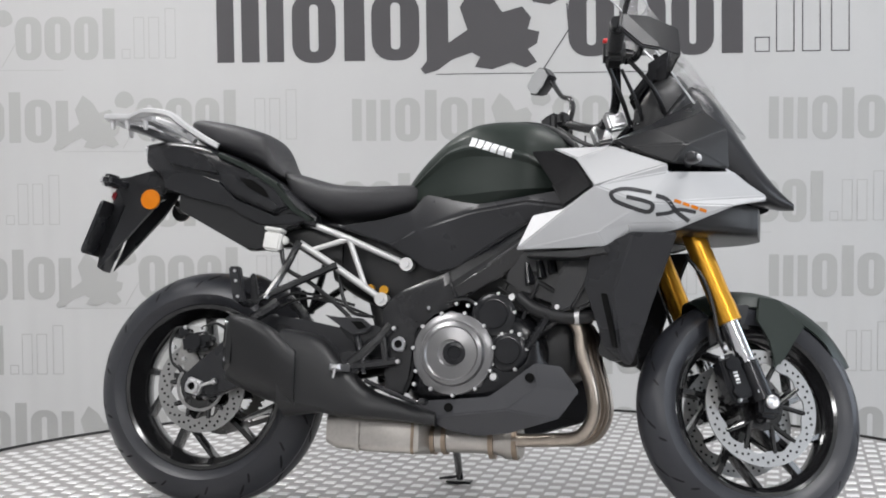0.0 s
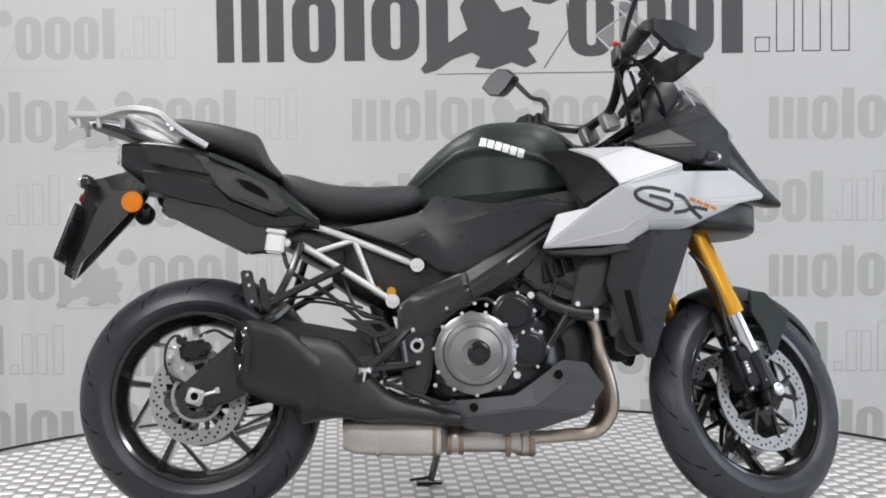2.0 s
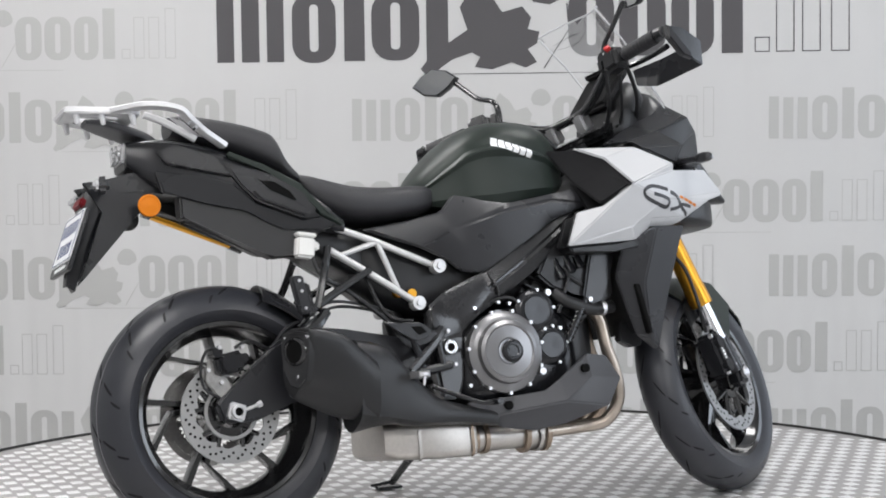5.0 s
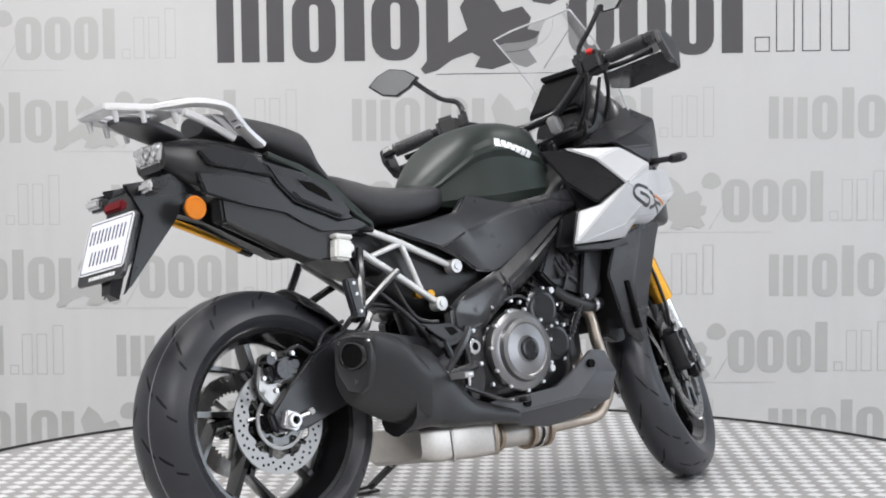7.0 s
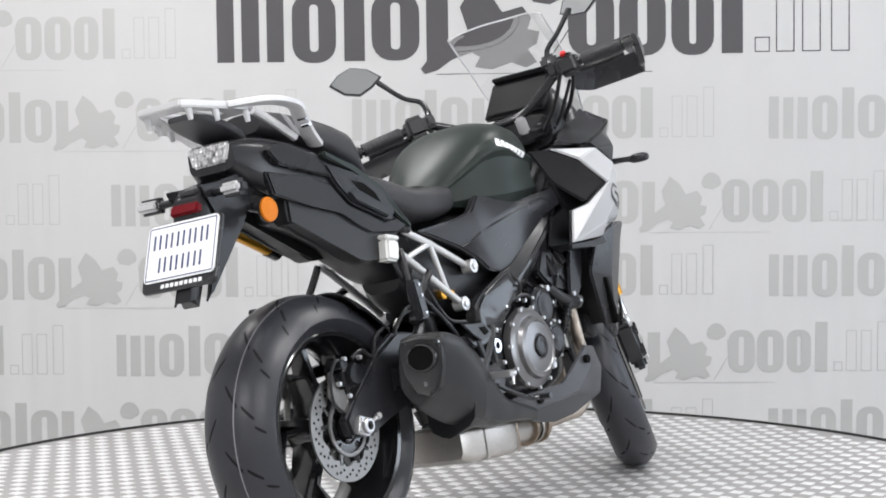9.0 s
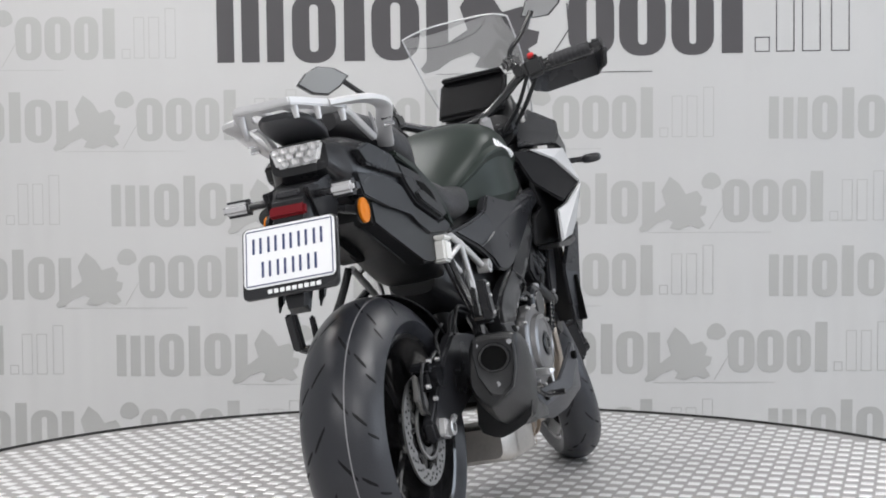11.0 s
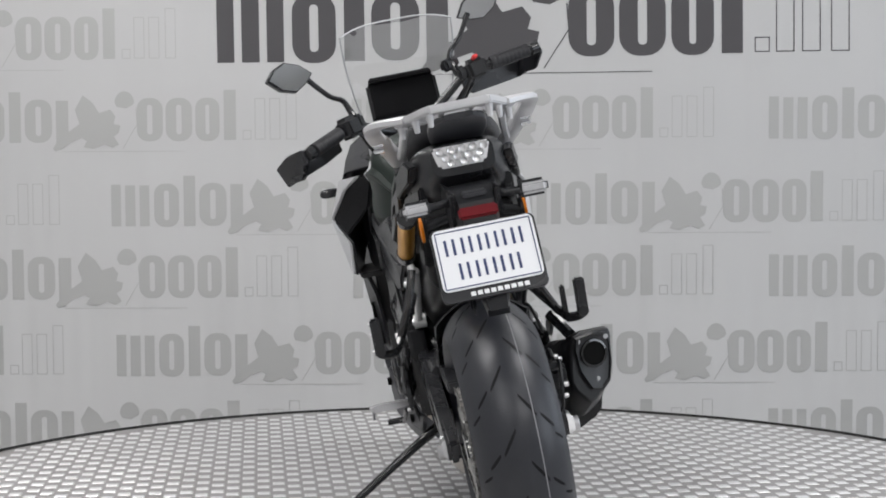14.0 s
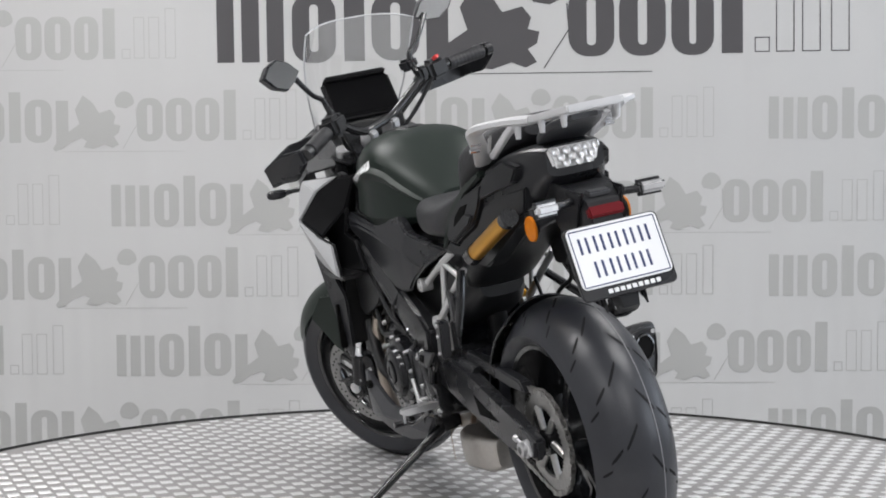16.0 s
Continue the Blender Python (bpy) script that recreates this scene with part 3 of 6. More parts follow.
def seats():
    bm = bmesh.new()
    hull(bm, [(-0.458, 0.10, 0.85, 0.884), (-0.43, 0.122, 0.80, 0.882), (-0.38, 0.135, 0.772, 0.868), (-0.32, 0.142, 0.757, 0.853), (-0.23, 0.140, 0.757, 0.848), (-0.14, 0.118, 0.768, 0.853), (-0.09, 0.088, 0.788, 0.851), (-0.066, 0.05, 0.81, 0.838)], e=3.2)
    part("rider_seat", bm, "seat", bike, "black textured vinyl rider seat")
    bm = bmesh.new()
    hull(bm, [(-0.752, 0.05, 0.99, 1.036), (-0.715, 0.085, 0.965, 1.036), (-0.62, 0.115, 0.93, 1.018), (-0.545, 0.125, 0.895, 0.998), (-0.515, 0.126, 0.88, 0.98), (-0.49, 0.12, 0.865, 0.925), (-0.46, 0.11, 0.855, 0.888)], e=3.0)
    part("pillion_seat", bm, "seat", bike, "black vinyl pillion seat")


def tail_w(x, z=0):
    return float(np.interp(x, [-0.88, -0.8, -0.7, -0.6, -0.5, -0.4, -0.33], [0.075, 0.104, 0.122, 0.134, 0.144, 0.150, 0.13]))


def tail():
    bm = bmesh.new()
    hull(bm, [(-0.872, 0.066, 0.905, 0.970), (-0.80, 0.095, 0.852, 0.975), (-0.70, 0.113, 0.828, 0.960), (-0.60, 0.126, 0.795, 0.925), (-0.50, 0.136, 0.752, 0.878), (-0.42, 0.140, 0.735, 0.82), (-0.36, 0.135, 0.725, 0.765)], e=4.5)
    tf = part("tail_fairing", bm, "plastic", bike, "black angular tail fairing")
    for sd in (-1, 1):
        bm = bmesh.new()
        slab(bm, [(-0.812, 0.936), (-0.764, 0.951), (-0.676, 0.920), (-0.634, 0.869), (-0.70, 0.884), (-0.788, 0.903)], sd, lambda x, z: tail_w(x) + 0.012 - 0.05 * abs(z - 0.915), 0.02, 0.004)
        part("side_panel", bm, "tailplastic", tf, "black raised side panel")
        bm = bmesh.new()
        slab(bm, [(-0.655, 0.905), (-0.537, 0.873), (-0.465, 0.829), (-0.432, 0.779), (-0.468, 0.763), (-0.582, 0.808), (-0.622, 0.85)], sd, lambda x, z: tail_w(x) + 0.006, 0.02, 0.005)
        part("lower_panel", bm, "tailplastic", tf)
        # the recess is not cut in: a near-black plate paints its shade
        bm = bmesh.new()
        slab(bm, [(-0.575, 0.860), (-0.535, 0.852), (-0.500, 0.829), (-0.484, 0.806), (-0.505, 0.806), (-0.540, 0.826)], sd, lambda x, z: tail_w(x) + 0.0068, 0.004, 0.001)
        part("vent_recess", bm, "hole_shade", tf, "near-black plate painted as the shade of the vent recess")
        bm = bmesh.new()
        slab(bm, [(-0.592, 0.832), (-0.56, 0.838), (-0.478, 0.798), (-0.448, 0.776), (-0.470, 0.769), (-0.575, 0.812)], sd, lambda x, z: tail_w(x) + 0.0125, 0.010, 0.003)
        part("vent_trim", bm, "tailplastic", tf)
        # lower skirt, leaning in towards its foot
        bm = bmesh.new()
        slab(bm, [(-0.815, 0.892), (-0.70, 0.872), (-0.632, 0.852), (-0.588, 0.800), (-0.470, 0.753), (-0.425, 0.768), (-0.366, 0.749), (-0.423, 0.733), (-0.515, 0.735), (-0.566, 0.763), (-0.602, 0.790), (-0.70, 0.808), (-0.80, 0.838)], sd, lambda x, z: tail_w(x) + 0.001 - 0.10 * max(0.0, 0.86 + 0.32 * min(0.0, -0.62 - x) - z), 0.02, 0.004)
        part("skirt_panel", bm, "tailplastic", tf)
        bm = bmesh.new()
        slab(bm, [(-0.642, 0.932), (-0.559, 0.897), (-0.466, 0.846), (-0.409, 0.775), (-0.357, 0.749), (-0.372, 0.742), (-0.428, 0.772), (-0.474, 0.835), (-0.563, 0.884), (-0.645, 0.917)], sd, lambda x, z: tail_w(x) + 0.003, 0.02, 0.004)
        part("upper_trim", bm, "green", tf, "matte green trim strip")
        # underside of the seat unit
        bm = bmesh.new()
        slab(bm, [(-0.76, 0.835), (-0.758, 0.772), (-0.735, 0.776), (-0.562, 0.680), (-0.541, 0.668), (-0.525, 0.680), (-0.484, 0.668), (-0.478, 0.715), (-0.40, 0.735), (-0.50, 0.765), (-0.60, 0.81)] if sd < 0 else [(-0.80, 0.85), (-0.60, 0.80), (-0.50, 0.755), (-0.40, 0.735), (-0.42, 0.705), (-0.52, 0.70), (-0.56, 0.722), (-0.70, 0.793), (-0.79, 0.82)], sd, (lambda x, z: tail_w(x) - 0.014) if sd < 0 else 0.10, 0.05, 0.006)
        part("under_panel", bm, "matte", tf)
    # tail light
    bm = bmesh.new()
    slab_pts = [(0.064, 0.966), (-0.062, 0.966), (-0.046, 0.922), (0.052, 0.922)]
    vs = [bm.verts.new((-0.891 + 0.012 * (abs(y) / 0.06), y, z)) for y, z in slab_pts] + [bm.verts.new((-0.84, y * 0.95, z)) for y, z in slab_pts]
    for f in ((0, 1, 2, 3), (7, 6, 5, 4), (0, 4, 5, 1), (1, 5, 6, 2), (2, 6, 7, 3), (3, 7, 4, 0)):
        bm.faces.new([vs[i] for i in f])
    bmesh.ops.bevel(bm, geom=list(bm.edges), offset=0.006, segments=2, affect="EDGES", clamp_overlap=True)
    tl = part("tail_light", bm, "lens", bike, "clear lens tail light with round reflectors")
    # round cells behind the lens, in three staggered rows
    for z, ys in ((0.9565, (-0.046, -0.023, 0.0, 0.023, 0.046)), (0.9435, (-0.036, -0.012, 0.012, 0.036)), (0.9310, (-0.026, 0.0, 0.026))):
        for y in ys:
            bm = bmesh.new()
            xx = -0.891 + 0.012 * abs(y) / 0.06
            lathe(bm, [(0.0015, 0.001), (0.005, 0.0002), (0.0078, -0.0018), (0.0088, -0.0016), (0.0088, 0.002)], (xx, y, z), "x", 14)
            part("reflector_cell", bm, "cell", tl)
    # rear fender arm that carries the plate
    bm = bmesh.new()
    loops = []
    for x, z, w, t in ((-0.80, 0.865, 0.055, 0.030), (-0.87, 0.872, 0.055, 0.022), (-0.925, 0.862, 0.052, 0.018), (-0.955, 0.84, 0.045, 0.016), (-0.975, 0.78, 0.04, 0.012), (-1.0, 0.70, 0.035, 0.010), (-1.015, 0.628, 0.022, 0.008)):
        loops.append([(x + t * 0.4, -w, z + t), (x - t, -w * 0.8, z + t * 0.6), (x - t, w * 0.8, z + t * 0.6), (x + t * 0.4, w, z + t), (x + t * 1.6, w, z - t), (x + t * 1.6, -w, z - t)])
    loft(bm, loops)
    for sd in (-1, 1):
        slab(bm, [(-0.81, 0.862), (-0.87, 0.885), (-0.98, 0.872), (-0.955, 0.845), (-0.93, 0.80), (-1.005, 0.625), (-0.985, 0.645), (-0.86, 0.782), (-0.825, 0.83)], sd, 0.052, 0.012, 0.004)
    fd = part("rear_fender", bm, "tailplastic", bike, "black plastic rear fender arm")
    bm = bmesh.new()
    block(bm, pose(-0.974, 0, 0.828, 0, 18, 0), 0.018, 0.080, 0.024, 0.004)
    part("rear_reflector", bm, "red", fd, "dark red rear reflector")
    bm = bmesh.new()
    block(bm, pose(-0.935, 0, 0.868, 0, -10, 0), 0.06, 0.05, 0.012, 0.003)
    part("plate_lamp", bm, "greyplastic", fd, "grey plate lamp cover")
    for sd in (-1, 1):
        bm = bmesh.new()
        rod(bm, (-0.935, sd * 0.05, 0.855), (-0.95, sd * 0.095, 0.853), 0.009, 0.008)
        block(bm, pose(-0.947, sd * 0.118, 0.854, 0, 0, sd * 8), 0.034, 0.068, 0.034, 0.010, 3)
        ti = part("turn_signal", bm, "plastic", bike, "slim rear turn signal with clear lens")
        bm = bmesh.new()
        block(bm, pose(-0.960, sd * 0.120, 0.854, 0, 0, sd * 8), 0.020, 0.056, 0.024, 0.007, 3)
        part("lens", bm, "signal", ti, "clear lens")
        bm = bmesh.new()
        lathe(bm, [(0.003, 0.0032), (0.006, 0.0026), (0.021, 0.0022), (0.022, 0.003), (0.026, 0.0026), (0.027, 0.001), (0.027, -0.003)], (-0.836, 0, 0.806), "y", 32)
        for v in bm.verts:
            v.co.y = sd * (0.116 + v.co.y - 0.006)
        rf = part("side_reflector", bm, "orange", bike, "round amber side reflector")
        bm = bmesh.new()
        rod(bm, (-0.825, sd * 0.05, 0.82), (-0.834, sd * 0.108, 0.806), 0.010)
        part("stalk", bm, "plastic", rf)
        bm = bmesh.new()
        rod(bm, (-0.836, sd * 0.1005, 0.806), (-0.836, sd * 0.1065, 0.806), 0.0265, 0.0285, 32)
        part("backing", bm, "matte", rf, "black back of the reflector")
    # number plate on its holder; its writing stays plain bars
    def on_plate(bm, y0, y1, z0, z1, off, th=0.0015):
        a = radians(-20.5)
        m = Matrix.Translation((-1.004, 0, 0.734)) @ Matrix.Rotation(a * -1, 4, "Y")
        block(bm, m @ pose(-off, (y0 + y1) / 2, (z0 + z1) / 2), th, abs(y1 - y0), z1 - z0, 0.0007, 1)
    bm = bmesh.new()
    a = radians(20.5)
    m = Matrix.Translation((-1.004, 0, 0.734)) @ Matrix.Rotation(a, 4, "Y")
    loft(bm, [[m @ Vector((d, y * f, z * f)) for y, z in arc_box(-0.107, 0.107, -0.077, 0.077, 0.013)] for d, f in ((0.005, 0.985), (0.003, 1.0), (-0.003, 1.0), (-0.005, 0.985))])
    pl = part("plate_holder", bm, "plastic", bike, "black holder of the rear plate")
    bm = bmesh.new()
    loft(bm, [[m @ Vector((d, y, z)) for y, z in arc_box(-0.102, 0.102, -0.054, 0.074, 0.012)] for d in (-0.0045, -0.0075)])
    plt = part("number_plate", bm, "plate", pl, "white plate with dark blue bars for writing")
    def bar(y0, y1, z0, z1, off, mt, nm, own):
        bm = bmesh.new()
        on_plate(bm, y0, y1, z0, z1, off)
        part(nm, bm, mt, own)
    for z in (0.068, -0.049):
        bar(-0.096, 0.096, z - 0.0012, z + 0.0012, 0.0078, "ink", "border_line", pl)
    for y in (-0.096, 0.096):
        bar(y - 0.0012, y + 0.0012, -0.049, 0.068, 0.0078, "ink", "border_line", pl)
    for n, start, z0 in ((5, 0.082, 0.018), (4, 0.062, -0.034)):
        for k in range(n):
            y = start - k * 0.0340
            for d in (0.0, 0.016):
                bar(y - d, y - d - 0.0055, z0, z0 + 0.034, 0.0078, "ink", "plate_bar", pl)
    for k in range(9):
        bar(0.050 - k * 0.0135, 0.050 - k * 0.0135 - 0.010, -0.070, -0.061, 0.0058, "white", "holder_bar", pl)


def flat_bar(bm, pts, wy, wn, steps=4):
    """A cast bar of flat section along points: wy wide across the bike, wn deep."""
    rows = smooth_rows(pts, steps)
    loops = []
    for i, p in enumerate(rows):
        d = Vector(rows[min(i + 1, len(rows) - 1)] - rows[max(i - 1, 0)]).normalized()
        a = (Vector((0, 1, 0)) - d * d.y).normalized()
        b = d.cross(a)
        loops.append([Vector(p) + a * wy * q + b * wn * r for q, r in ((0.5, 0.28), (0.28, 0.5), (-0.28, 0.5), (-0.5, 0.28), (-0.5, -0.28), (-0.28, -0.5), (0.28, -0.5), (0.5, -0.28))])
    loft(bm, loops)


def rack():
    rk = None
    for sd in (-1, 1):
        bm = bmesh.new()
        flat_bar(bm, [(-0.905, sd * 0.098, 1.034), (-0.868, sd * 0.130, 1.036), (-0.838, sd * 0.158, 1.035), (-0.800, sd * 0.168, 1.031), (-0.763, sd * 0.168, 1.022), (-0.740, sd * 0.158, 1.004), (-0.700, sd * 0.136, 0.977), (-0.648, sd * 0.116, 0.948)], 0.036, 0.017, 4)
        ob = part("rear_rack" if rk is None else "grab_rail", bm, "rackalu", bike if rk is None else rk, "silver cast luggage rack with grab rails" if rk is None else "")
        rk = rk or ob
    bm = bmesh.new()
    out = [(-1.012, 0.062), (-0.985, 0.078), (-0.93, 0.100), (-0.872, 0.128), (-0.845, 0.118), (-0.845, -0.118), (-0.872, -0.128), (-0.93, -0.100), (-0.985, -0.078), (-1.012, -0.062)]
    inn = [(-0.972, 0.034), (-0.962, 0.046), (-0.93, 0.062), (-0.892, 0.074), (-0.880, 0.060), (-0.880, -0.060), (-0.892, -0.074), (-0.93, -0.062), (-0.962, -0.046), (-0.972, -0.034)]
    zt = lambda x: 1.052 - (x + 1.0) * 0.11
    n = len(out)
    o = [[bm.verts.new((x, y, zt(x) + d)) for x, y in out] for d in (0, -0.016)]
    i = [[bm.verts.new((x, y, zt(x) + d)) for x, y in inn] for d in (0, -0.016)]
    for k in range(n):
        j = (k + 1) % n
        bm.faces.new((o[0][k], o[0][j], i[0][j], i[0][k]))
        bm.faces.new((o[1][j], o[1][k], i[1][k], i[1][j]))
        bm.faces.new((o[0][j], o[0][k], o[1][k], o[1][j]))
        bm.faces.new((i[0][k], i[0][j], i[1][j], i[1][k]))
    bmesh.ops.bevel(bm, geom=list(bm.edges), offset=0.003, segments=2, affect="EDGES", clamp_overlap=True)
    part("rack_plate", bm, "rackalu", rk)
    for y in (-0.03, 0.03):
        bm = bmesh.new()
        block(bm, pose(-0.926, y, zt(-0.926) - 0.009, 0, 6, 0), 0.094, 0.012, 0.010, 0.002)
        part("rack_strut", bm, "rackalu", rk)
    bm = bmesh.new()
    hull(bm, [(-0.955, 0.030, 1.018, 1.030), (-0.92, 0.055, 1.008, 1.026), (-0.87, 0.062, 0.990, 1.012), (-0.82, 0.055, 0.970, 0.996), (-0.79, 0.040, 0.962, 0.980)], e=5)
    part("rack_centre", bm, "greyplastic", rk, "dark centre tray of the rack")
    for x, y in ((-0.985, 0.060), (-0.985, -0.060), (-0.865, 0.112), (-0.865, -0.112), (-0.93, 0.085), (-0.93, -0.085)):
        bm = bmesh.new()
        rod(bm, (x, y, zt(x) - 0.010), (x + 0.004, y, zt(x) - 0.040), 0.009, 0.0055, 10)
        part("rack_peg", bm, "rackalu", rk)
    for sd in (-1, 1):
        bm = bmesh.new()
        flat_bar(bm, [(-0.835, sd * 0.105, 1.024), (-0.790, sd * 0.105, 1.008), (-0.745, sd * 0.110, 0.982), (-0.715, sd * 0.116, 0.962)], 0.016, 0.016, 3)
        part("rack_stay", bm, "rackalu", rk)
        bm = bmesh.new()
        slab(bm, [(-0.790, 1.012), (-0.752, 1.004), (-0.700, 0.966), (-0.735, 0.976)], sd, lambda x, z: 0.146 - 0.25 * (x + 0.79), 0.006, 0.002)
        part("rack_web", bm, "rackalu", rk)
        for x, z in ((-0.738, 0.997), (-0.728, 0.982)):
            bm = bmesh.new()
            rod(bm, (x, sd * 0.150, z), (x, sd * 0.172, z), 0.0055, 0.0045, 10)
            part("bolt", bm, "chrome", rk)


def bolt(parent, x, y, z, r=0.006, material="alu", fix=None):
    sd = -1 if y < 0 else 1
    bm = bmesh.new()
    rod(bm, (x, y - sd * 0.006, z), (x, y + sd * 0.003, z), r, r * 0.82, 12)
    rod(bm, (x, y + sd * 0.003, z), (x, y + sd * 0.0036, z), r * 0.45, n=6)
    if fix:
        fix(bm)
    return part("bolt", bm, material, parent)


def chassis():
    for sd in (-1, 1):
        bm = bmesh.new()
        yf = lambda x: float(np.interp(x, [-0.15, 0.0, 0.2, 0.35, 0.48], [0.156, 0.152, 0.150, 0.125, 0.075]))
        edge = [(-0.165, 0.530), (-0.118, 0.568), (0.003, 0.620), (0.118, 0.690), (0.205, 0.752), (0.30, 0.825), (0.46, 0.92), (0.48, 0.83), (0.33, 0.735), (0.203, 0.645), (0.16, 0.613), (0.045, 0.540), (-0.03, 0.495), (-0.066, 0.46)]
        crown = [(-0.095, 0.515, 0.012), (0.0, 0.566, 0.022), (0.10, 0.632, 0.026), (0.20, 0.702, 0.026), (0.33, 0.790, 0.020)]
        plate = [(-0.080, 0.34), (-0.098, 0.30), (-0.145, 0.30), (-0.156, 0.386), (-0.162, 0.45)]
        verts = [(x, yf(x), z) for x, z in edge] + [(x, yf(x) + d, z) for x, z, d in crown] + [(x, 0.158, z) for x, z in plate]
        facets(bm, verts, [(0, 1, 14), (1, 2, 15, 14), (2, 3, 16, 15), (3, 4, 17, 16), (4, 5, 18, 17), (5, 6, 7, 18), (18, 7, 8), (17, 18, 8, 9), (16, 17, 9, 10), (16, 10, 11), (15, 16, 11), (15, 11, 12), (14, 15, 12, 13), (0, 14, 13, 23), (23, 13, 19, 20, 21, 22)], sd, 0.045, 0.009)
        pp = part("frame_spar", bm, "frame", bike, "black cast aluminium frame spar with swingarm pivot", angle=40)
        # weld seam across the casting
        bm = bmesh.new()
        tube(bm, [(0.010, sd * 0.154, 0.612), (0.014, sd * 0.170, 0.59), (0.022, sd * 0.176, 0.572), (0.030, sd * 0.168, 0.55)], 0.0035, n=8, steps=3)
        part("weld_seam", bm, "frame", pp)
        bm = bmesh.new()
        lathe(bm, [(0.010, 0), (0.019, 0), (0.020, 0.006), (0.017, 0.009), (0.010, 0.009), (0.010, 0.002)], (-0.115, 0, 0.429), "y", 24)
        for v in bm.verts:
            v.co.y = sd * (0.159 + v.co.y)
        part("pivot_bolt", bm, "chrome", pp, "polished pivot bolt")
        bm = bmesh.new()
        rod(bm, (-0.115, sd * 0.155, 0.429), (-0.115, sd * 0.1676, 0.429), 0.010, n=16)
        part("bore", bm, "hole_shade", pp)
        bm = bmesh.new()
        rod(bm, (-0.040, sd * 0.140, 0.522), (-0.040, sd * 0.1625, 0.522), 0.012, n=18)
        part("frame_hole", bm, "hole_shade", pp)
        bolt(pp, -0.040, sd * 0.163, 0.522, 0.0055, "chrome")
        # silver bolted subframe
        bm = bmesh.new()
        y = sd * 0.118
        tube(bm, [(-0.40, y * 0.98, 0.748), (-0.30, y, 0.713), (-0.20, y, 0.672), (-0.112, y * 0.97, 0.636)], 0.0088, n=12, steps=4)
        tube(bm, [(-0.405, y, 0.690), (-0.30, y, 0.626), (-0.175, y * 1.03, 0.545)], 0.0092, n=12, steps=4)
        rod(bm, (-0.272, y, 0.703), (-0.222, y, 0.578), 0.0080, 0.0068, 12)
        rod(bm, (-0.372, y, 0.672), (-0.265, y, 0.704), 0.0065, 0.0078, 12)
        for x, z in ((-0.112, 0.636), (-0.175, 0.545)):
            rod(bm, (x, y - sd * 0.014, z), (x, y + sd * 0.016, z), 0.0175, n=20)
        sf = part("subframe", bm, "subframe", bike, "light silver tubular subframe")
        for x, z in ((-0.112, 0.636), (-0.175, 0.545)):
            bolt(sf, x, y + sd * 0.017, z, 0.010)
        # seat side cover under the tank
        bm = bmesh.new()
        yf = lambda x, z: float(np.interp(x, [-0.31, -0.2, -0.05, 0.1, 0.32], [0.118, 0.128, 0.150, 0.166, 0.172])) - 0.05 * max(0, 0.70 - z)
        vs = [(-0.31, 0.735), (-0.188, 0.752), (-0.102, 0.772), (-0.068, 0.815), (0.085, 0.790), (0.214, 0.812), (0.285, 0.822), (0.322, 0.803), (0.316, 0.779), (0.213, 0.742), (0.113, 0.680), (0.027, 0.622), (-0.016, 0.612), (-0.059, 0.619), (-0.094, 0.647), (-0.165, 0.685)]
        cr = [(-0.13, 0.70), (-0.085, 0.722), (0.06, 0.765), (0.20, 0.79)]
        allv = [(x, yf(x, z), z) for x, z in vs] + [(x, yf(x, z) + 0.012, z) for x, z in cr]
        facets(bm, allv, [(0, 1, 2, 17, 16, 15), (2, 3, 4, 18, 17), (4, 5, 19, 18), (5, 6, 7, 8, 19), (19, 8, 9, 10, 18), (18, 10, 11, 12, 17), (17, 12, 13, 14, 16), (16, 14, 15)], sd, 0.03, 0.006)
        part("side_cover", bm, "plastic", bike, "satin black side cover below the tank", angle=20)
        # footrest hanger with its peg
        bm = bmesh.new()
        tube(bm, [(-0.135, sd * 0.168, 0.475), (-0.17, sd * 0.178, 0.435), (-0.235, sd * 0.185, 0.375)], 0.013, n=8, steps=3)
        tube(bm, [(-0.12, sd * 0.166, 0.385), (-0.18, sd * 0.178, 0.375), (-0.24, sd * 0.186, 0.368)], 0.012, n=8, steps=3)
        tube(bm, [(-0.155, sd * 0.172, 0.455), (-0.150, sd * 0.172, 0.42), (-0.145, sd * 0.172, 0.385)], 0.010, n=8, steps=3)
        slab(bm, [(-0.26, 0.40), (-0.225, 0.41), (-0.205, 0.36), (-0.24, 0.335), (-0.265, 0.345)], sd, 0.19, 0.012, 0.003)
        ft = part("footrest", bm, "frame", bike, "black footrest hanger with chrome peg")
        bm = bmesh.new()
        loft(bm, [[(-0.243 + a, sd * yy, 0.362 + b * f) for a, b in ((0.016 * f, 0.008), (-0.016 * f, 0.008), (-0.016 * f, -0.008), (0.016 * f, -0.008))] for yy, f in ((0.19, 0.7), (0.21, 1.0), (0.27, 1.0), (0.280, 0.85), (0.286, 0.4))])
        rod(bm, (-0.243, sd * 0.278, 0.358), (-0.247, sd * 0.280, 0.335), 0.004, 0.003, 8)
        part("peg", bm, "alu", ft, "ribbed chrome foot peg")
        bm = bmesh.new()
        tube(bm, [(-0.19, sd * 0.195, 0.335), (-0.13, sd * 0.20, 0.31), (-0.06, sd * 0.205, 0.285), (-0.03, sd * 0.215, 0.285)], 0.006, n=8, steps=4)
        rod(bm, (-0.03, sd * 0.20, 0.285), (-0.03, sd * 0.245, 0.285), 0.008, n=10)
        part("pedal", bm, "frame", ft, "black foot lever")
        bm = bmesh.new()
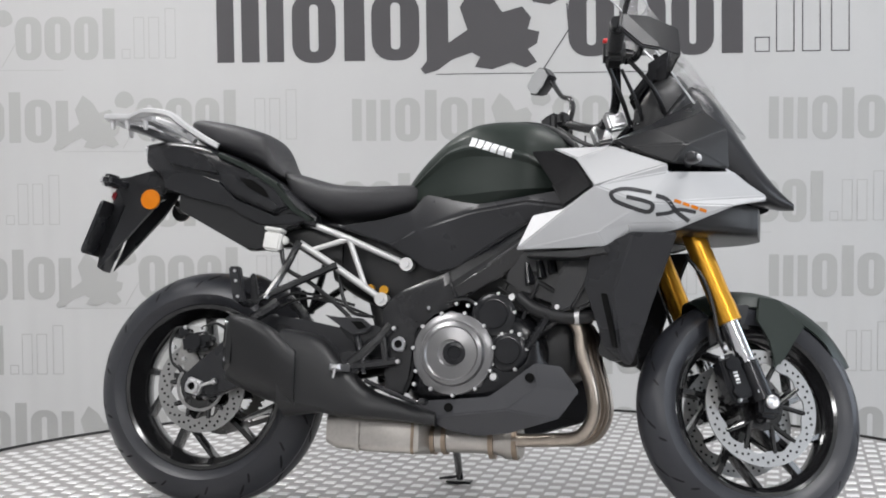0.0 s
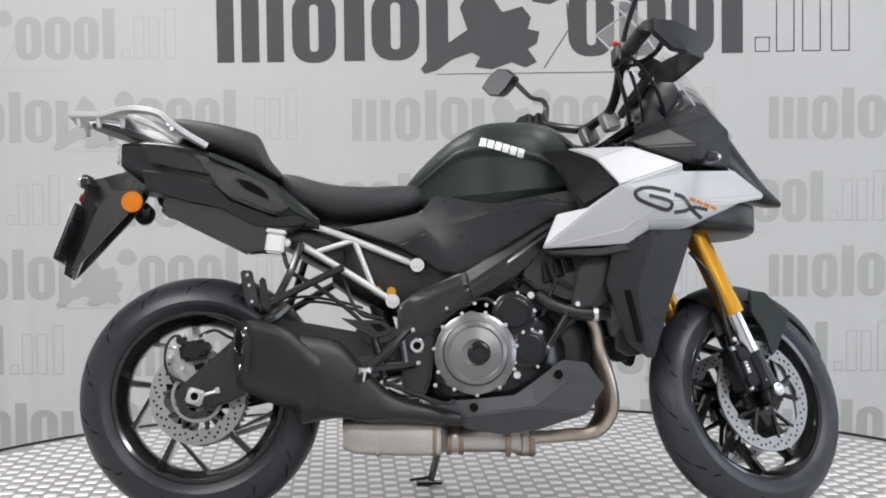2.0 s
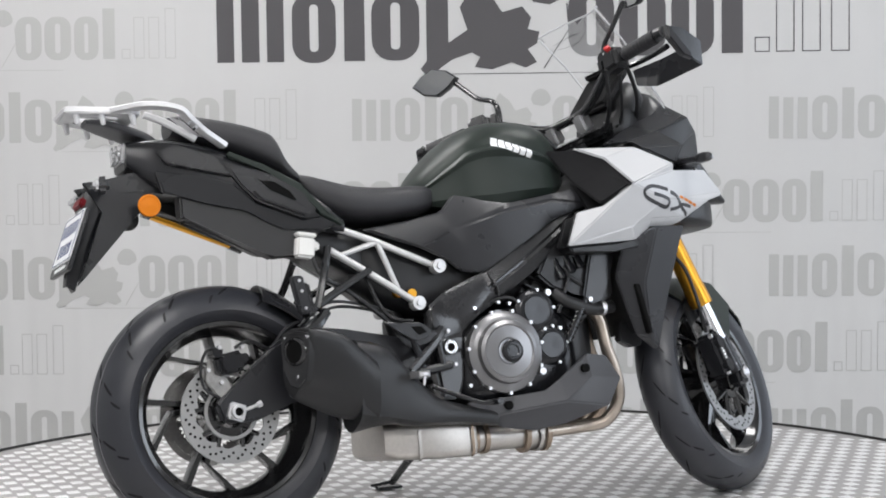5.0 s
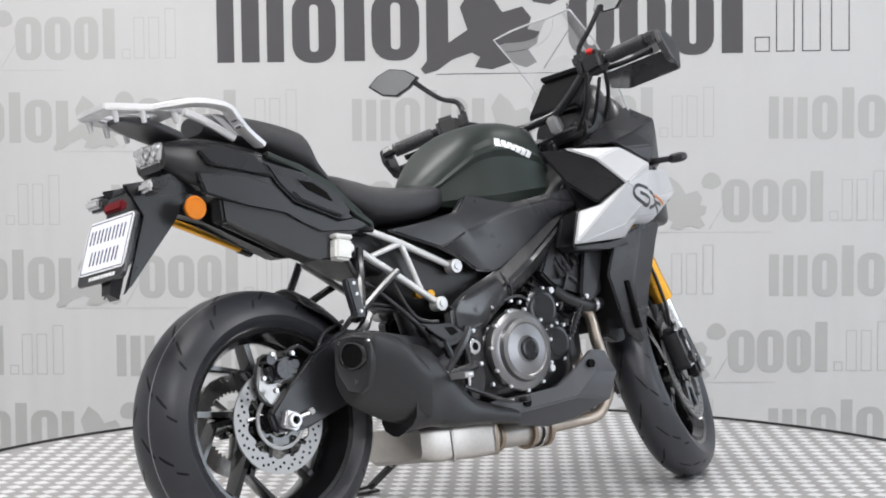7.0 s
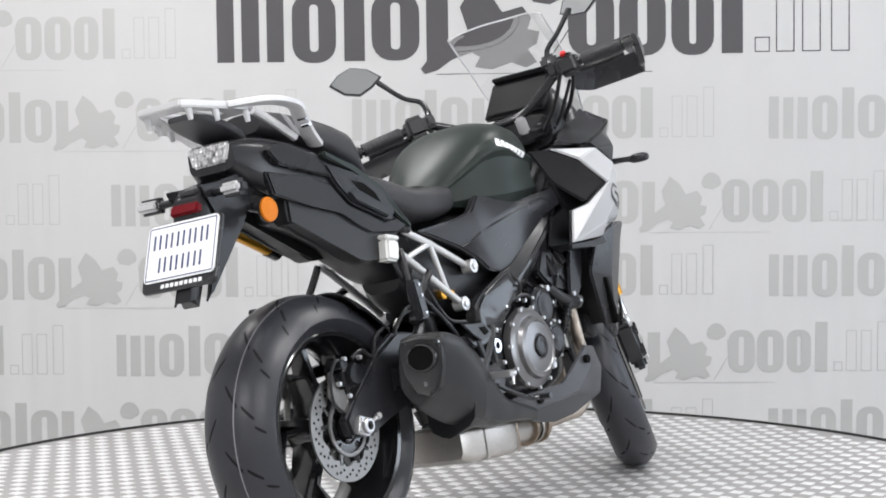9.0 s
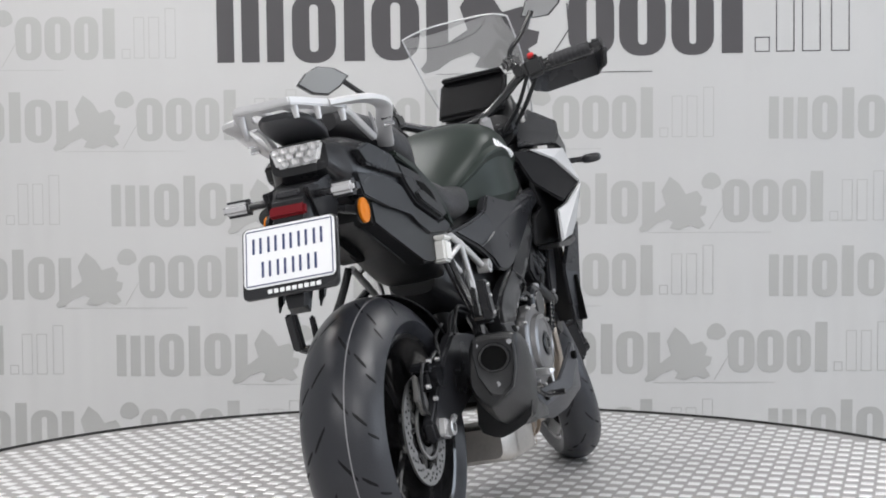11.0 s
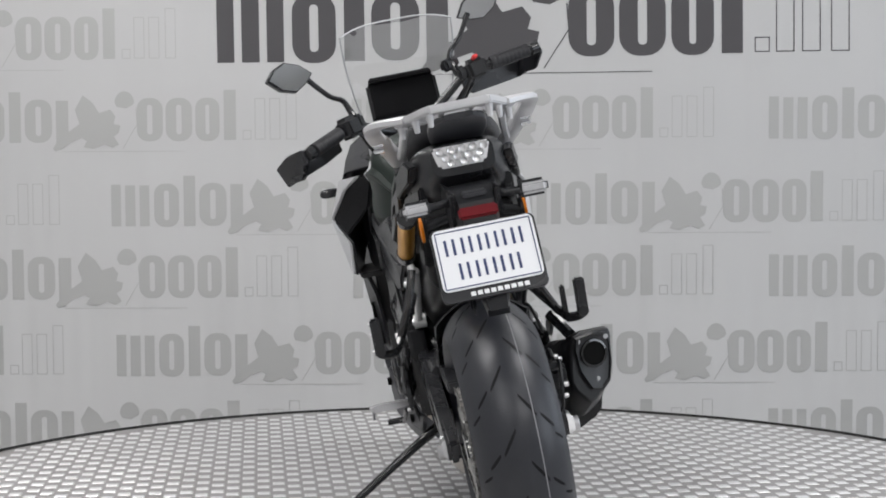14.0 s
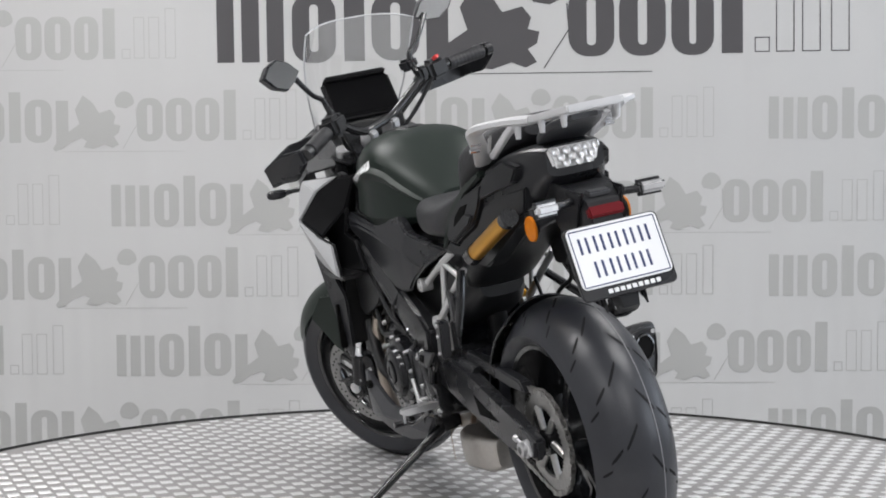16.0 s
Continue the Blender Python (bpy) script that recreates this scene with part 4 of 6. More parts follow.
        slab(bm, [(-0.27, 0.47), (-0.17, 0.475), (-0.13, 0.45), (-0.17, 0.445), (-0.22, 0.43), (-0.245, 0.44)], sd, 0.182, 0.010, 0.003)
        part("heel_guard", bm, "frame", ft, "black heel guard")
        bm = bmesh.new()
        slab(bm, [(-0.305, 0.498), (-0.262, 0.492), (-0.205, 0.492), (-0.175, 0.470), (-0.188, 0.455), (-0.225, 0.447), (-0.262, 0.470)], sd, 0.196, 0.008, 0.003)
        part("heel_plate", bm, "plastic", ft, "black pointed heel plate")
        bm = bmesh.new()
        slab(bm, [(-0.232, 0.482), (-0.205, 0.482), (-0.190, 0.467), (-0.212, 0.461)], sd, 0.1975, 0.003, 0)
        part("opening", bm, "hole_shade", ft)
        bm = bmesh.new()
        rod(bm, (-0.222, sd * 0.176, 0.452), (-0.205, sd * 0.182, 0.395), 0.011, n=12)
        rod(bm, (-0.202, sd * 0.184, 0.388), (-0.196, sd * 0.186, 0.352), 0.006, n=8)
        part("master_cylinder" if sd < 0 else "shift_sensor", bm, "engine", ft, "small black cylinder by the footrest")
        for x, z in ((-0.125, 0.468), (-0.112, 0.385), (-0.235, 0.372), (-0.15, 0.462), (-0.255, 0.345)):
            bolt(ft, x, sd * 0.192 if x < -0.2 else sd * 0.178, z, 0.006)
        # pillion footrest bracket, peg folded up
        bm = bmesh.new()
        tube(bm, [(-0.405, sd * 0.125, 0.692), (-0.43, sd * 0.15, 0.62), (-0.468, sd * 0.19, 0.535)], 0.010, n=8, steps=3)
        tube(bm, [(-0.30, sd * 0.125, 0.632), (-0.39, sd * 0.155, 0.585), (-0.50, sd * 0.20, 0.525)], 0.010, n=8, steps=3)
        tube(bm, [(-0.50, sd * 0.20, 0.522), (-0.51, sd * 0.225, 0.522), (-0.515, sd * 0.24, 0.53)], 0.011, n=8, steps=2)
        slab(bm, [(-0.50, 0.515), (-0.475, 0.52), (-0.49, 0.60), (-0.505, 0.598)], sd, 0.208, 0.012, 0.004)
        pb = part("pillion_hanger", bm, "frame", bike, "black pillion footrest bracket")
        bm = bmesh.new()
        loft(bm, [[(x + a, sd * (0.238 + b), z) for a, b in ((0.015, 0.012), (-0.015, 0.012), (-0.015, -0.012), (0.015, -0.012))] for x, z in ((-0.516, 0.522), (-0.524, 0.56), (-0.532, 0.60), (-0.533, 0.612))])
        bmesh.ops.bevel(bm, geom=list(bm.edges), offset=0.004, segments=2, affect="EDGES", clamp_overlap=True)
        pg = part("pillion_peg", bm, "plastic", pb, "folded rubber pillion peg")
        for z in (0.535, 0.575, 0.60):
            bolt(pb, -0.516 - (z - 0.522) * 0.18, sd * 0.2505, z, 0.0045)
    # head tube, shock, battery box, inner mudguard
    bm = bmesh.new()
    hull(bm, [(-0.33, 0.06, 0.60, 0.74), (-0.25, 0.088, 0.55, 0.755), (-0.10, 0.095, 0.50, 0.78), (0.05, 0.105, 0.52, 0.80), (0.25, 0.10, 0.56, 0.83), (0.42, 0.07, 0.66, 0.93), (0.47, 0.045, 0.74, 0.98)], e=4)
    part("main_frame", bm, "matte", bike, "black main frame and air box")
    bm = bmesh.new()
    hull(bm, [(-0.70, 0.05, 0.79, 0.83), (-0.60, 0.08, 0.76, 0.80), (-0.48, 0.09, 0.71, 0.76), (-0.36, 0.09, 0.64, 0.75), (-0.30, 0.08, 0.62, 0.74)], e=4)
    part("under_tray", bm, "matte", bike, "black tray under the seat")
    bm = bmesh.new()
    rod(bm, (-0.225, -0.02, 0.60), (-0.17, -0.02, 0.40), 0.026, n=20)
    sh = part("rear_shock", bm, "matte", bike, "black rear shock with gold collars")
    for x, z in ((-0.215, 0.575), (-0.178, 0.572)):
        bm = bmesh.new()
        rod(bm, (x, -0.085, z), (x, -0.100, z), 0.012, n=16)
        part("collar", bm, "gold", sh, "gold adjuster collar")
    bm = bmesh.new()
    rod(bm, (-0.770, 0.134, 0.828), (-0.565, 0.138, 0.748), 0.019, n=24)
    rs = part("gold_canister", bm, "gold", bike, "gold anodised suspension canister under the tail")
    bm = bmesh.new()
    rod(bm, (-0.788, 0.1337, 0.835), (-0.768, 0.134, 0.827), 0.0205, n=24)
    part("canister_cap", bm, "frame", rs)
    bm = bmesh.new()
    rod(bm, (-0.566, 0.138, 0.7484), (-0.535, 0.1385, 0.736), 0.0215, n=24)
    part("canister_cap", bm, "frame", rs)
    bm = bmesh.new()
    block(bm, pose(-0.470, -0.135, 0.692, 0, 8, 0), 0.047, 0.040, 0.052, 0.006, 3)
    wr = part("fluid_reservoir", bm, "whitepl", bike, "milky white brake fluid reservoir")
    bm = bmesh.new()
    block(bm, pose(-0.467, -0.135, 0.7215, 0, 8, 0), 0.050, 0.043, 0.010, 0.003)
    part("lid", bm, "whitepl", wr)
    bm = bmesh.new()
    block(bm, pose(-0.44, -0.135, 0.694, 0, 8, 0), 0.016, 0.02, 0.02, 0.004)
    part("nozzle", bm, "whitepl", wr)
    for k, pts in enumerate(([(-0.45, -0.13, 0.672), (-0.43, -0.14, 0.62), (-0.36, -0.13, 0.58), (-0.26, -0.13, 0.50), (-0.23, -0.14, 0.45)], [(-0.50, -0.14, 0.50), (-0.42, -0.13, 0.555), (-0.33, -0.12, 0.55), (-0.25, -0.11, 0.53)], [(-0.48, -0.12, 0.50), (-0.40, -0.11, 0.545), (-0.30, -0.11, 0.535), (-0.2, -0.10, 0.50)], [(-0.30, -0.10, 0.62), (-0.28, -0.12, 0.55), (-0.25, -0.13, 0.51), (-0.2, -0.14, 0.50)])):
        bm = bmesh.new()
        tube(bm, pts, (0.006, 0.004, 0.004, 0.005)[k], n=8, steps=6)
        part("hose", bm, "matte", bike, "black rubber hose")
    # side stand
    bm = bmesh.new()
    tube(bm, [(-0.03, 0.115, 0.25), (-0.045, 0.20, 0.205), (-0.07, 0.39, 0.095)], [0.016, 0.012, 0.010], n=12, steps=4)
    st = part("side_stand", bm, "frame", bike, "black side stand folded out")
    bm = bmesh.new()
    block(bm, pose(-0.075, 0.405, 0.083, 10.8, 0, 0), 0.075, 0.035, 0.008, 0.003)
    rod(bm, (-0.07, 0.375, 0.098), (-0.13, 0.40, 0.090), 0.005, 0.004, 8)
    part("foot", bm, "frame", st, "flat stand foot")
    bm = bmesh.new()
    block(bm, pose(-0.03, 0.10, 0.265), 0.05, 0.06, 0.05, 0.008)
    part("stand_bracket", bm, "frame", st)


def swing():
    bm = bmesh.new()
    slab(bm, [(-0.715, 0.330), (-0.665, 0.372), (-0.565, 0.462), (-0.48, 0.505), (-0.38, 0.490), (-0.25, 0.465), (-0.12, 0.458), (-0.12, 0.395), (-0.25, 0.385), (-0.40, 0.362), (-0.52, 0.322), (-0.62, 0.283), (-0.70, 0.285)], -1, 0.132, 0.03, 0.008)
    slab(bm, [(-0.715, 0.332), (-0.60, 0.368), (-0.35, 0.440), (-0.12, 0.475), (-0.12, 0.390), (-0.40, 0.325), (-0.55, 0.292), (-0.70, 0.282)], 1, 0.140, 0.03, 0.008)
    hull(bm, [(-0.36, 0.125, 0.395, 0.455), (-0.25, 0.13, 0.39, 0.465), (-0.12, 0.125, 0.39, 0.465)], e=5)
    sw = part("swingarm", bm, "plastic", bike, "black cast aluminium swingarm")
    bm = bmesh.new()
    slab(bm, [(-0.52, 0.345), (-0.38, 0.39), (-0.40, 0.345)], 1, 0.1415, 0.002, 0)
    part("cutout", bm, "hole_shade", sw)
    for sd in (-1, 1):
        bm = bmesh.new()
        block(bm, pose(-0.668, sd * 0.138, 0.309, 0, 18, 0), 0.042, 0.020, 0.040, 0.004)
        part("axle_block", bm, "alu", sw, "machined chain adjuster block")
        bm = bmesh.new()
        lathe(bm, [(0.010, 0), (0.017, 0), (0.0175, 0.012), (0.015, 0.014), (0.010, 0.014), (0.010, 0.004)], (-0.668, 0, 0.309), "y", 20)
        for v in bm.verts:
            v.co.y = sd * (0.146 + v.co.y)
        part("axle_nut", bm, "alu", sw, "machined axle end")
        bm = bmesh.new()
        rod(bm, (-0.668, sd * 0.14, 0.309), (-0.668, sd * 0.152, 0.309), 0.0105, n=16)
        part("axle_bore", bm, "hole_shade", sw)
        bm = bmesh.new()
        rod(bm, (-0.65, sd * 0.140, 0.312), (-0.612, sd * 0.142, 0.323), 0.0045, n=8)
        rod(bm, (-0.618, sd * 0.142, 0.321), (-0.607, sd * 0.142, 0.325), 0.008, n=6)
        part("adjuster_bolt", bm, "alu", sw)
    # rear caliper and its bracket
    bm = bmesh.new()
    block(bm, pose(-0.672, -0.118, 0.425, 0, -10, 0), 0.075, 0.045, 0.05, 0.010, 3)
    rod(bm, (-0.675, -0.10, 0.425), (-0.675, -0.150, 0.425), 0.022, n=20)
    rod(bm, (-0.705, -0.10, 0.45), (-0.705, -0.142, 0.45), 0.012, n=16)
    rod(bm, (-0.64, -0.10, 0.435), (-0.64, -0.142, 0.435), 0.011, n=16)
    rc = part("rear_caliper", bm, "engine", bike, "black rear brake caliper")
    bm = bmesh.new()
    slab(bm, [(-0.72, 0.44), (-0.69, 0.42), (-0.66, 0.35), (-0.70, 0.345), (-0.73, 0.385)], -1, 0.112, 0.012, 0.003)
    part("caliper_bracket", bm, "chain", rc, "bare metal caliper bracket")
    for x, z in ((-0.70, 0.462), (-0.645, 0.46), (-0.73, 0.41), (-0.70, 0.38)):
        bolt(rc, x, -0.142, z, 0.006)
    bm = bmesh.new()
    tube(bm, [(-0.69, -0.13, 0.455), (-0.725, -0.135, 0.46), (-0.745, -0.13, 0.42), (-0.738, -0.125, 0.37), (-0.70, -0.12, 0.345)], 0.0035, n=8)
    tube(bm, [(-0.66, -0.13, 0.46), (-0.62, -0.13, 0.475), (-0.57, -0.12, 0.455), (-0.52, -0.10, 0.50), (-0.46, -0.1, 0.525)], 0.0045, n=8)
    part("brake_line", bm, "matte", rc)
    # hugger over the rear tyre
    bm = bmesh.new()
    rows = []
    for k in range(17):
        a = radians(8 + 62 * k / 16)
        row = []
        for q in range(11):
            s = -1 + 2 * q / 10
            r = 0.328 - 0.05 * s * s
            row.append((REAR[0] + r * math.cos(a), s * 0.108, REAR[2] + r * math.sin(a)))
        rows.append(row)
    shell(bm, rows, 0.004)
    part("hugger", bm, "plastic", bike, "black rear tyre hugger")
    # chain, a run above and one below, with its guard
    bm = bmesh.new()
    runs = (((-0.655, 0.424), (-0.10, 0.455)), ((-0.655, 0.198), (-0.10, 0.375)))
    for (xa, za), (xb, zb) in runs:
        n = 36
        for k in range(n):
            t = (k + 0.5) / n
            x, z = xa + (xb - xa) * t, za + (zb - za) * t
            ang = -math.degrees(math.atan2(zb - za, xb - xa))
            for yy in (0.0835, 0.0945) if k % 2 else (0.0855, 0.0925):
                block(bm, pose(x, yy, z, 0, ang, 0), 0.0185, 0.0018, 0.0125, 0, 1)
            rod(bm, (x, 0.084, z), (x, 0.094, z), 0.0045, n=6)
    for k in range(22):
        g = radians(88 + 182 * k / 21)
        x, z = REAR[0] + 0.1165 * math.cos(g), REAR[2] + 0.1165 * math.sin(g)
        for yy in (0.0835, 0.0945) if k % 2 else (0.0855, 0.0925):
            block(bm, pose(x, yy, z, 0, -math.degrees(g) - 90, 0), 0.0185, 0.0018, 0.0125, 0, 1)
        rod(bm, (x, 0.0825, z), (x, 0.0955, z), 0.0045, n=6)
    ch = tagged(part("chain", bm, "chain", bike, "steel drive chain"), kind="stuff")
    bm = bmesh.new()
    slab(bm, [(-0.60, 0.445), (-0.40, 0.468), (-0.28, 0.478), (-0.28, 0.455), (-0.55, 0.425), (-0.62, 0.42)], 1, 0.108, 0.03, 0.004)
    part("chain_guard", bm, "plastic", bike, "black chain guard")


def engine():
    bm = bmesh.new()
    hull(bm, [(-0.105, 0.10, 0.30, 0.44), (-0.06, 0.15, 0.275, 0.50), (0.04, 0.165, 0.265, 0.52), (0.15, 0.165, 0.27, 0.54), (0.22, 0.15, 0.29, 0.52), (0.26, 0.12, 0.31, 0.45)], e=4.5)
    en = part("engine", bm, "engine", bike, "black four cylinder engine")
    bm = bmesh.new()
    m = Matrix.Translation((0.215, 0, 0.565)) @ Matrix.Rotation(radians(28), 4, "Y")
    block(bm, m, 0.16, 0.245, 0.20, 0.016, 3)
    cb = part("cylinder_block", bm, "matte", en, "black finned cylinder block")
    for k in range(7):
        bm = bmesh.new()
        block(bm, m @ pose(0, 0, -0.075 + k * 0.024), 0.168, 0.258, 0.007, 0.002, 1)
        part("cooling_rib", bm, "matte", en)
    bm = bmesh.new()
    block(bm, Matrix.Translation((0.275, 0, 0.675)) @ Matrix.Rotation(radians(28), 4, "Y"), 0.15, 0.27, 0.06, 0.018, 3)
    part("cam_cover", bm, "engine", en)
    bm = bmesh.new()
    hull(bm, [(0.20, 0.11, 0.33, 0.52), (0.27, 0.115, 0.34, 0.53), (0.318, 0.10, 0.36, 0.51), (0.328, 0.08, 0.38, 0.49)], e=5)
    part("crankcase_front", bm, "matte", en, "black front of the crankcase")
    # grey clutch cover and its left twin
    for sd, cx, cz, R in ((-1, 0.030, 0.408, 0.098), (1, 0.045, 0.405, 0.085)):
        bm = bmesh.new()
        lathe(bm, [(R + 0.004, 0), (R + 0.004, 0.022), (R - 0.006, 0.028), (R - 0.016, 0.030), (R - 0.020, 0.042), (R - 0.030, 0.046), (R - 0.034, 0.0425), (0.034, 0.046), (0.030, 0.043), (0.0, 0.043)][:-1] + [(0.002, 0.043)], (cx, 0, cz), "y", 64)
        for v in bm.verts:
            v.co.y = sd * (0.155 + v.co.y)
        slab(bm, [(cx - R * 0.98, cz - 0.01), (cx - R * 0.75, cz - R * 0.80), (cx + R * 0.0, cz - R * 1.08), (cx + R * 0.75, cz - R * 0.8), (cx + R, cz), (cx + R * 0.6, cz + R * 0.85), (cx - R * 0.1, cz + R * 1.1), (cx - R * 0.7, cz + R * 0.8)], sd, 0.174, 0.022, 0.003)
        cc = part("clutch_cover" if sd < 0 else "generator_cover", bm, "clutch" if sd < 0 else "engine", en, "grey metallic round engine cover" if sd < 0 else "black round generator cover", angle=24)
        bm = bmesh.new()
        lathe(bm, [(0.012, 0.0), (0.029, 0.0), (0.029, 0.004), (0.026, 0.0055), (0.017, 0.0055), (0.015, 0.003), (0.012, 0.003)], (cx + 0.008, 0, cz), "y", 32)
        for v in bm.verts:
            v.co.y = sd * (0.1985 + v.co.y)
        part("cover_cap", bm, "engine", en, "black round cap")
        for k in range(11):
            a = 2 * math.pi * (k + 0.3) / 11
            bolt(en, cx + (R + 0.006) * math.cos(a), sd * 0.180, cz + (R + 0.006) * math.sin(a), 0.0055)
    for x, z, r, y in ((0.128, 0.508, 0.047, 0.176), (0.165, 0.418, 0.043, 0.174)):
        bm = bmesh.new()
        lathe(bm, [(r + 0.008, 0), (r + 0.008, 0.012), (r, 0.018), (r * 0.78, 0.019), (r * 0.74, 0.022), (r * 0.3, 0.022), (0.004, 0.0215)], (x, 0, z), "y", 40)
        for v in bm.verts:
            v.co.y = -(y - 0.02 + v.co.y)
        rc = part("round_cover", bm, "engine", en, "black round engine side cover")
        for k in range(5):
            a = 2 * math.pi * (k + 0.1) / 5
            bolt(en, x + (r + 0.006) * math.cos(a), -(y - 0.006), z + (r + 0.006) * math.sin(a), 0.005)
    for x, y, z, r in ((0.172, -0.165, 0.553, 0.010), (0.24, -0.17, 0.52, 0.008), (0.133, -0.172, 0.353, 0.011), (0.06, -0.16, 0.53, 0.006), (0.03, -0.16, 0.535, 0.006), (0.195, -0.17, 0.46, 0.006), (0.19, -0.165, 0.39, 0.006), (0.21, -0.16, 0.52, 0.007), (-0.07, -0.165, 0.33, 0.006), (0.16, 0.165, 0.52, 0.008), (0.2, 0.165, 0.45, 0.008), (0.12, 0.165, 0.33, 0.008)):
        bolt(en, x, y, z, r)
    # coolant hoses on the right, pump on the left
    for pts, r in (([(0.19, -0.155, 0.555), (0.23, -0.165, 0.525), (0.30, -0.16, 0.505), (0.37, -0.14, 0.51)], 0.017), ([(0.22, -0.15, 0.44), (0.25, -0.16, 0.47), (0.29, -0.155, 0.50)], 0.007), ([(0.16, 0.16, 0.36), (0.25, 0.16, 0.38), (0.32, 0.15, 0.42), (0.37, 0.14, 0.5)], 0.016)):
        bm = bmesh.new()
        tube(bm, pts, r, n=12, steps=6)
        part("coolant_hose", bm, "matte", en, "black coolant hose")
    for pts in ([(0.365, -0.155, 0.498), (0.372, -0.155, 0.47)], ):
        bm = bmesh.new()
        lathe(bm, [(0.017, -0.006), (0.020, -0.006), (0.020, 0.006), (0.017, 0.006)], (0.335, -0.15, 0.507), "x", 20, closed=True)
        part("hose_clamp", bm, "alu", en)
    bm = bmesh.new()
    slab(bm, [(-0.125, 0.375), (-0.11, 0.455), (-0.06, 0.485), (-0.015, 0.470), (-0.02, 0.36), (-0.06, 0.325), (-0.105, 0.33)], 1, 0.172, 0.03, 0.008)
    sc = part("sprocket_cover", bm, "plastic", en, "black front sprocket cover")
    for x, z in ((-0.108, 0.35), (-0.098, 0.455), (-0.03, 0.465), (-0.035, 0.355)):
        bolt(sc, x, 0.173, z, 0.006)
    bm = bmesh.new()
    rod(bm, (-0.20, 0.18, 0.345), (-0.09, 0.185, 0.345), 0.0045, n=8)
    rod(bm, (-0.09, 0.165, 0.345), (-0.09, 0.19, 0.345), 0.008, n=10)
    rod(bm, (-0.09, 0.185, 0.345), (-0.07, 0.185, 0.40), 0.006, n=8)
    part("shift_linkage", bm, "alu", en, "thin silver gear shift rod")
    for pts, r in (([(0.02, 0.15, 0.50), (0.06, 0.17, 0.55), (0.14, 0.165, 0.60), (0.24, 0.155, 0.66)], 0.006), ([(-0.10, 0.15, 0.53), (-0.06, 0.168, 0.46), (-0.05, 0.175, 0.36), (-0.03, 0.16, 0.27)], 0.005), ([(0.08, 0.16, 0.50), (0.17, 0.165, 0.49), (0.24, 0.15, 0.53), (0.29, 0.14, 0.60)], 0.008),
                   ([(-0.02, -0.15, 0.53), (0.05, -0.165, 0.545), (0.085, -0.165, 0.53)], 0.005), ([(0.20, -0.15, 0.60), (0.25, -0.165, 0.585), (0.30, -0.15, 0.55), (0.335, -0.14, 0.52)], 0.006), ([(0.21, -0.145, 0.63), (0.235, -0.165, 0.60), (0.22, -0.165, 0.55), (0.20, -0.16, 0.50)], 0.005)):
        bm = bmesh.new()
        tube(bm, pts, r, n=8, steps=6)
        part("engine_lead", bm, "matte", en, "black rubber engine lead")
    # inlet stubs seen between spar and cover plate, and a small ribbed pipe under them
    for x, z in ((0.205, 0.640), (0.235, 0.655), (0.262, 0.668)):
        bm = bmesh.new()
        rod(bm, (x, -0.150, z), (x + 0.012, -0.166, z - 0.055), 0.010, 0.013, 14)
        part("inlet_stub", bm, "engine", en, "black inlet rubber stub")
    bm = bmesh.new()
    for k in range(7):
        x, z = 0.222 + k * 0.0065, 0.437 + k * 0.011
        rod(bm, (x, -0.168, z), (x + 0.0025, -0.168, z + 0.0045), 0.013, n=12)
    rod(bm, (0.215, -0.168, 0.425), (0.275, -0.168, 0.525), 0.009, n=10)
    part("ribbed_pipe", bm, "engine", en, "small black ribbed pipe")
    # radiator
    bm = bmesh.new()
    m = Matrix.Translation((0.405, 0, 0.59)) @ Matrix.Rotation(radians(-12), 4, "Y")
    block(bm, m, 0.035, 0.385, 0.31, 0.006)
    ra = part("radiator", bm, "matte", bike, "black finned radiator")
    for k in range(18):
        bm = bmesh.new()
        block(bm, m @ pose(0.018, 0, -0.12 + k * 0.0141), 0.004, 0.35, 0.006, 0, 1)
        part("radiator_fin", bm, "matte", ra)
    for sd in (-1, 1):
        bm = bmesh.new()
        slab(bm, [(0.150, 0.60), (0.20, 0.69), (0.30, 0.735), (0.37, 0.70), (0.37, 0.54), (0.33, 0.52), (0.26, 0.55), (0.19, 0.565)], sd, 0.160, 0.03, 0.006)
        part("air_duct", bm, "matte", bike, "black inner air duct")
    bm = bmesh.new()
    slab(bm, [(0.300, 0.648), (0.376, 0.648), (0.354, 0.58), (0.324, 0.525), (0.286, 0.514), (0.270, 0.535)], -1, 0.176, 0.012, 0.005)
    part("coil_cover", bm, "plastic", bike, "black side cover plate by the radiator")
    bolt(bike.children[-1], 0.288, -0.177, 0.529, 0.0075)
    # belly pan
    for sd in (-1, 1):
        yb = lambda x: float(np.interp(x, [-0.09, 0.03, 0.24, 0.35], [0.150, 0.176, 0.212, 0.190]))
        P = [(-0.078, 0.288), (0.05, 0.297), (0.125, 0.304), (0.165, 0.330), (0.243, 0.388), (0.306, 0.382), (0.350, 0.322), (0.304, 0.254), (0.180, 0.215), (0.097, 0.205), (0.015, 0.218), (-0.04, 0.245)]
        V = [(x, yb(x) - (0.02 if z < 0.23 else 0), z) for x, z in P] + [(0.175, yb(0.175) + 0.010, 0.272), (0.02, yb(0.02) + 0.004, 0.255), (0.255, yb(0.255) + 0.004, 0.33)]
        bm = bmesh.new()
